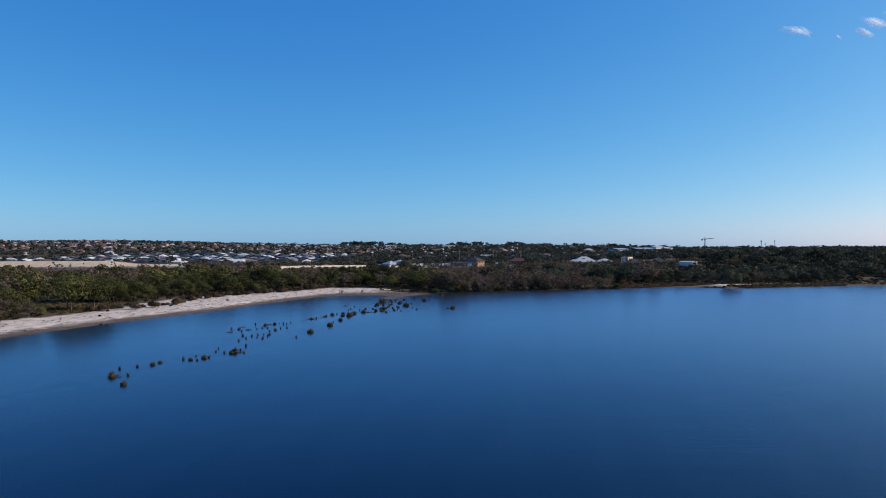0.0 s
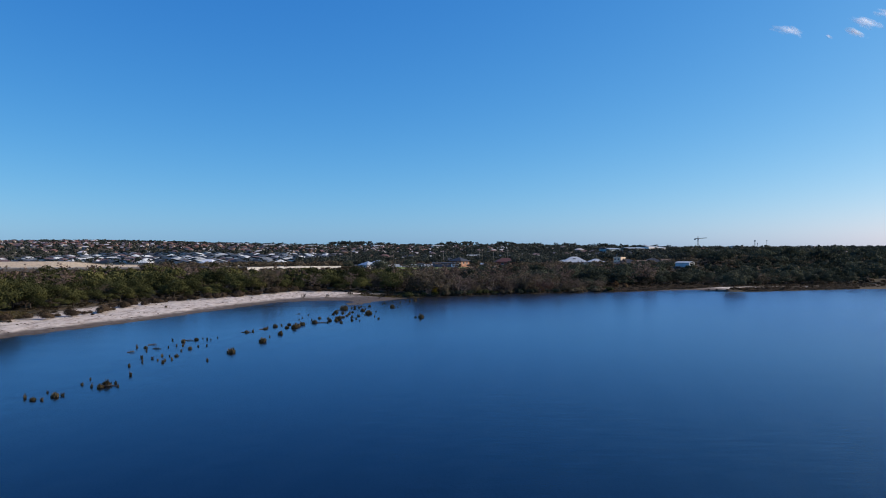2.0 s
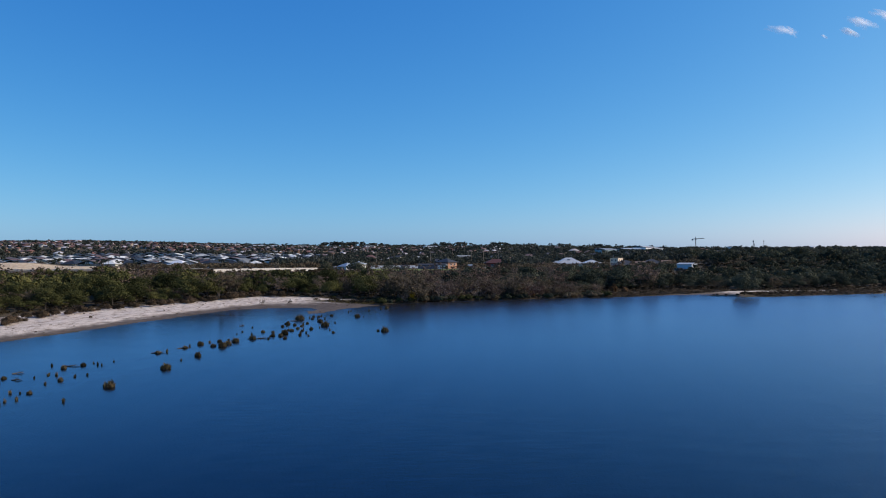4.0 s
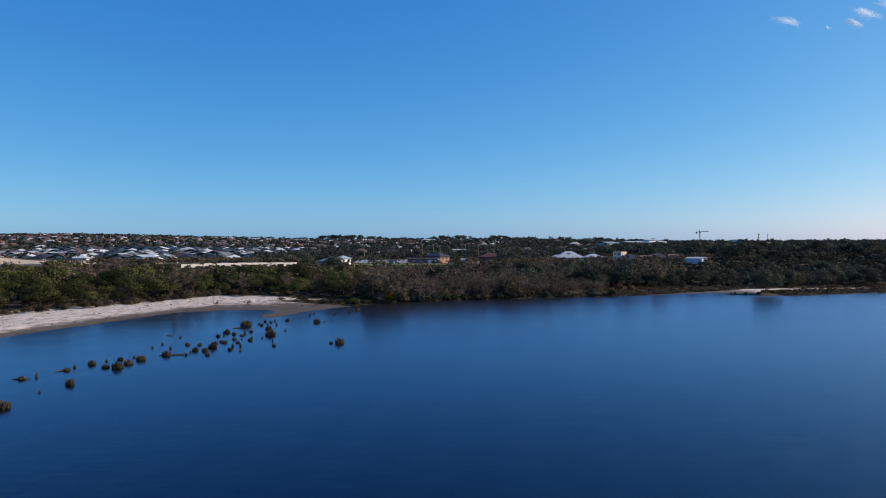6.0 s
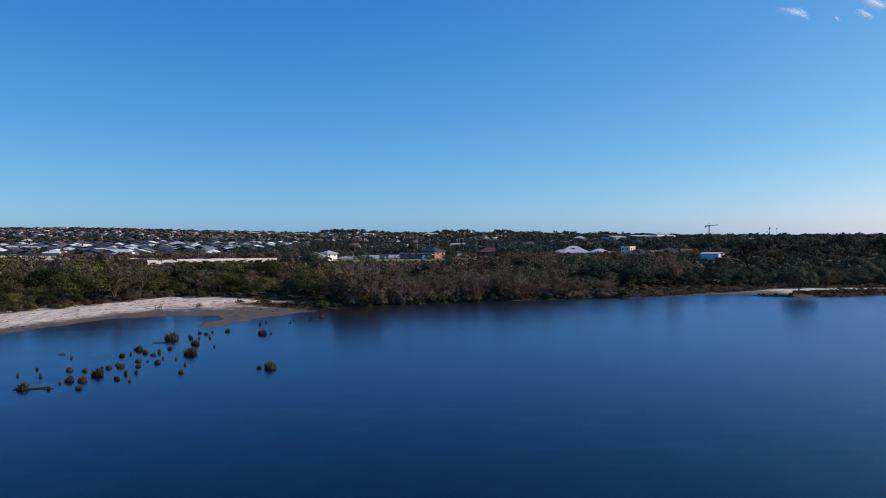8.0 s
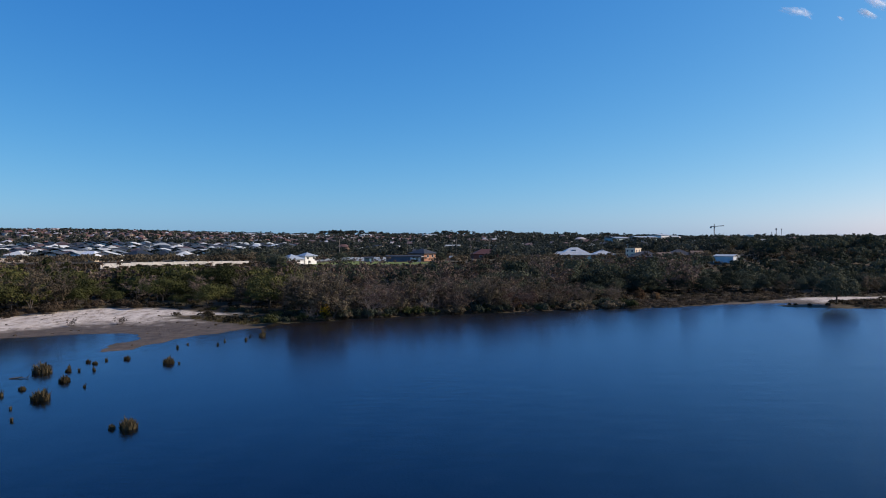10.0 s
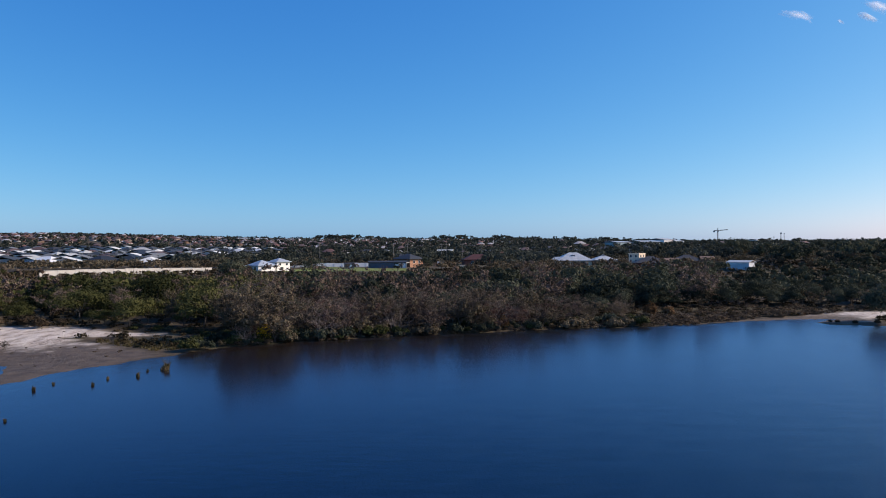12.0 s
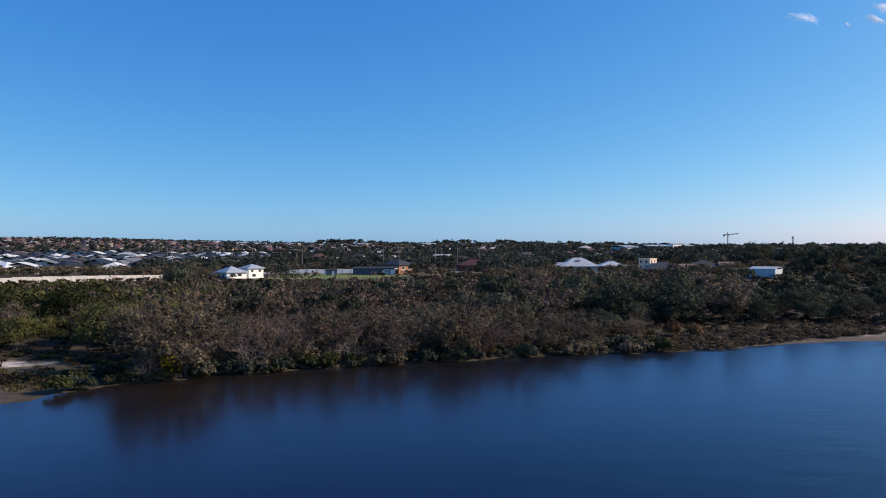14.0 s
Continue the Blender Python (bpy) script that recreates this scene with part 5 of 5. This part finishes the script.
# ---- far commercial buildings, crane, masts, poles ----
def hall(x, y, w, dpt, tall, wall_mat, roof_mat, label, turn=0):
    h = house_base("warehouse", label, x, y, turn, category="warehouse", group="warehouses on the skyline")
    part("wall", box(-w / 2, 0, -3, w / 2, dpt, tall), wall_mat, h)
    part("roof", gable(bmesh.new(), -w / 2 - 0.6, -0.6, w / 2 + 0.6, dpt + 0.6, tall + 0.3, dpt * 0.07), roof_mat, h)
    for i in range(int(w / 9)):
        part("roller_door", box(-w / 2 + 2 + i * 9, -0.08, -0.5, -w / 2 + 6 + i * 9, -0.005, 4.0), STEEL, h)
    return h


TEAL = corrugated("teal_steel", (0.30, 0.42, 0.44))
for x_, y_, w, d_, t_, wm_, rm_, lab in ((216, 850, 18, 16, 6, TEAL, ROOF_BLUE, "low teal-grey steel warehouse shed"), (250, 880, 28, 16, 6.0, TEAL, ROOF_BLUE, "long teal steel warehouse"),
                                         (282, 920, 16, 20, 7.5, WHITE, ROOF_PALE, "white concrete warehouse above treetops"), (298, 935, 14, 18, 5.5, WHITE, ROOF_PALE, "low white concrete warehouse"),
                                         (165, 1600, 26, 16, 4.5, WHITE, ROOF_PALE, "white warehouse with a pale roof"), (20, 2050, 40, 20, 6, WHITE, ROOF_PALE, "white warehouse with a pale roof"),
                                         (-255, 1950, 34, 20, 6, WHITE, ROOF_PALE, "white warehouse with a pale roof"), (-320, 1990, 40, 20, 6, WHITE, ROOF_PALE, "white warehouse with a pale roof"),
                                         (-395, 1970, 30, 20, 6, WHITE, ROOF_PALE, "white warehouse with a pale roof"), (-450, 2030, 44, 20, 6, WHITE, ROOF_PALE, "white warehouse with a pale roof"),
                                         (-520, 2000, 30, 20, 6, WHITE, ROOF_PALE, "white warehouse with a pale roof"), (-150, 2040, 30, 20, 6, WHITE, ROOF_PALE, "white warehouse with a pale roof"),
                                         (640, 1480, 34, 20, 8, WHITE, ROOF_PALE, "white warehouse above trees"),
                                         (780, 1450, 30, 20, 8, WHITE, ROOF_PALE, "white warehouse above trees")):
    hall(x_, y_, w, d_, t_, wm_, rm_, lab, 32)


def lattice(bm, p0, p1, half, bays, bar):
    """A square lattice boom between two points: four chords and zigzag bracing."""
    p0, p1 = Vector(p0), Vector(p1)
    ax = (p1 - p0).normalized()
    u = ax.orthogonal().normalized()
    w = ax.cross(u)
    cs = [(u * a + w * b) * half for a, b in ((1, 1), (-1, 1), (-1, -1), (1, -1))]

    def stick(a, b):
        d = b - a
        m = Matrix.Translation((a + b) / 2) @ d.to_track_quat("Z", "Y").to_matrix().to_4x4()
        bmesh.ops.create_cone(bm, cap_ends=False, segments=4, radius1=bar, radius2=bar, depth=d.length, matrix=m)

    for c in cs:
        stick(p0 + c, p1 + c)
    for i in range(bays):
        a, b = p0.lerp(p1, i / bays), p0.lerp(p1, (i + 1) / bays)
        for k in range(4):
            stick(a + cs[k], b + cs[(k + 1) % 4])
    return bm


c_ = house_base("tower_crane", "grey tower crane above the treetops", 425, 1150, 0, category="crane")
gz = at_height(425, 1150) - 4.5
part("mast", lattice(bmesh.new(), (0, 0, -1), (0, 0, 34.5 - gz), 0.55, 12, 0.12), CRANE, c_)
part("jib", lattice(bmesh.new(), (0.5, 0, 33.6 - gz), (13, -2, 34.6 - gz), 0.35, 10, 0.10), CRANE, c_)
part("counter_jib", lattice(bmesh.new(), (-0.5, 0, 33.6 - gz), (-5.0, 0.8, 33.4 - gz), 0.35, 4, 0.10), CRANE, c_)
part("counterweight", box(-5.6, 0.0, 31.2 - gz, -3.6, 1.6, 33.4 - gz), STEEL, c_)
part("cab", box(-0.7, -1.6, 31.6 - gz, 0.7, -0.5, 33.0 - gz), STEEL, c_)
part("peak", lattice(bmesh.new(), (0, 0, 34.5 - gz), (0, 0, 37.0 - gz), 0.25, 3, 0.1), CRANE, c_)

for x_, y_, tall in ((563, 1254, 19), (904, 1932, 30), (880, 1935, 22)):
    m_ = house_base("radio_mast", "slim grey radio mast on the skyline", x_, y_, 0, category="mast", group="radio masts")
    part("mast", lattice(bmesh.new(), (0, 0, -1), (0, 0, tall), 0.35, 10, 0.10), CRANE, m_)
    part("antenna", box(-0.9, -0.9, tall - 3, 0.9, 0.9, tall - 0.8), STEEL, m_)

pole = thing("power_pole", 0, 0, -90, 0, "timber power pole with a crossarm", "power pole", "power poles")
pb = bmesh.new()
bmesh.ops.create_cone(pb, cap_ends=True, segments=8, radius1=0.2, radius2=0.13, depth=13, matrix=Matrix.Translation((0, 0, 5.5)))
part("pole", pb, POLE, pole)
part("crossarm", box(-1.2, -0.08, 11.0, 1.2, 0.08, 11.2), POLE, pole)
for k in (-1.0, 0.0, 1.0):
    pb = bmesh.new()
    bmesh.ops.create_cone(pb, cap_ends=True, segments=6, radius1=0.08, radius2=0.05, depth=0.3, matrix=Matrix.Translation((k, 0, 11.35)))
    part("insulator", pb, STEEL, pole)
spots = [(-85, 560), (-118, 640), (-62, 620), (-25, 575), (14, 600), (22, 605), (42, 590), (45, 600), (54, 598), (66, 605)]
for i, (x_, y_) in enumerate(spots):
    m = pose(x_, y_, at_height(x_, y_), 0, 0, 20)
    if i:
        copy_thing(pole, m)
    else:
        pole.matrix_basis = m

# ---- clouds ----
def cloud_material():
    m = Nodes("cloud_white")
    tc = m.add("TexCoord").outputs["Object"]
    ln = m.tree.nodes.new("ShaderNodeVectorMath")
    ln.operation = "LENGTH"
    m.link(tc, ln.inputs[0])
    n = m.noise(0.020, 4.0, m.position(), 0.5)
    edge = m.calc("SUBTRACT", 0.95, ln.outputs["Value"])
    a = m.calc("MULTIPLY", m.calc("ADD", edge, m.calc("MULTIPLY", m.calc("SUBTRACT", n, 0.50), 1.5)), 1.15, True)
    d = m.add("BsdfDiffuse")
    d.inputs["Color"].default_value = (0.76, 0.89, 1.0, 1)
    tl = m.add("BsdfTranslucent")
    tl.inputs["Color"].default_value = (0.76, 0.89, 1.0, 1)
    mx = m.add("MixShader", Fac=0.3)
    m.link(d.outputs[0], mx.inputs[1])
    m.link(tl.outputs[0], mx.inputs[2])
    t = m.add("BsdfTransparent")
    ms = m.add("MixShader")
    m.link(a, ms.inputs[0])
    m.link(t.outputs[0], ms.inputs[1])
    m.link(mx.outputs[0], ms.inputs[2])
    m.link(ms.outputs[0], m.out.inputs[0])
    return m.mat


CLOUD = cloud_material()


def cloud(x, y, z, wide, tall, seed):
    """A thin, gently billowed sheet of cloud, its upper side turned to the sun."""
    bm = bmesh.new()
    bmesh.ops.create_grid(bm, x_segments=24, y_segments=14, size=1.15)
    for v in bm.verts:
        px_, pz_ = v.co.x, v.co.y
        v.co = (px_, 0.25 * (px_ * px_ + pz_ * pz_) + 0.10 * math.sin(4 * px_ + seed) * math.cos(3 * pz_ + seed), pz_)
    ob = new("cloud", from_bm("cloud", bm, CLOUD))
    for p in ob.data.polygons:
        p.use_smooth = True
    ob.matrix_basis = pose(x, y, z, -38, 0, 14) @ Matrix.Diagonal((wide, 30, tall * 1.35, 1))
    return tagged(ob, "small thin white cloud in clear sky", "cloud", "clouds")


for i, (x_, y_, z_, w, t_) in enumerate(((2120, 4211, 1333, 118, 46), (2312, 4127, 1272, 30, 18), (2431, 4057, 1272, 82, 44), (2473, 4025, 1320, 114, 50), (2560, 3960, 1340, 100, 46))):
    cloud(x_, y_, z_, w, t_, i)
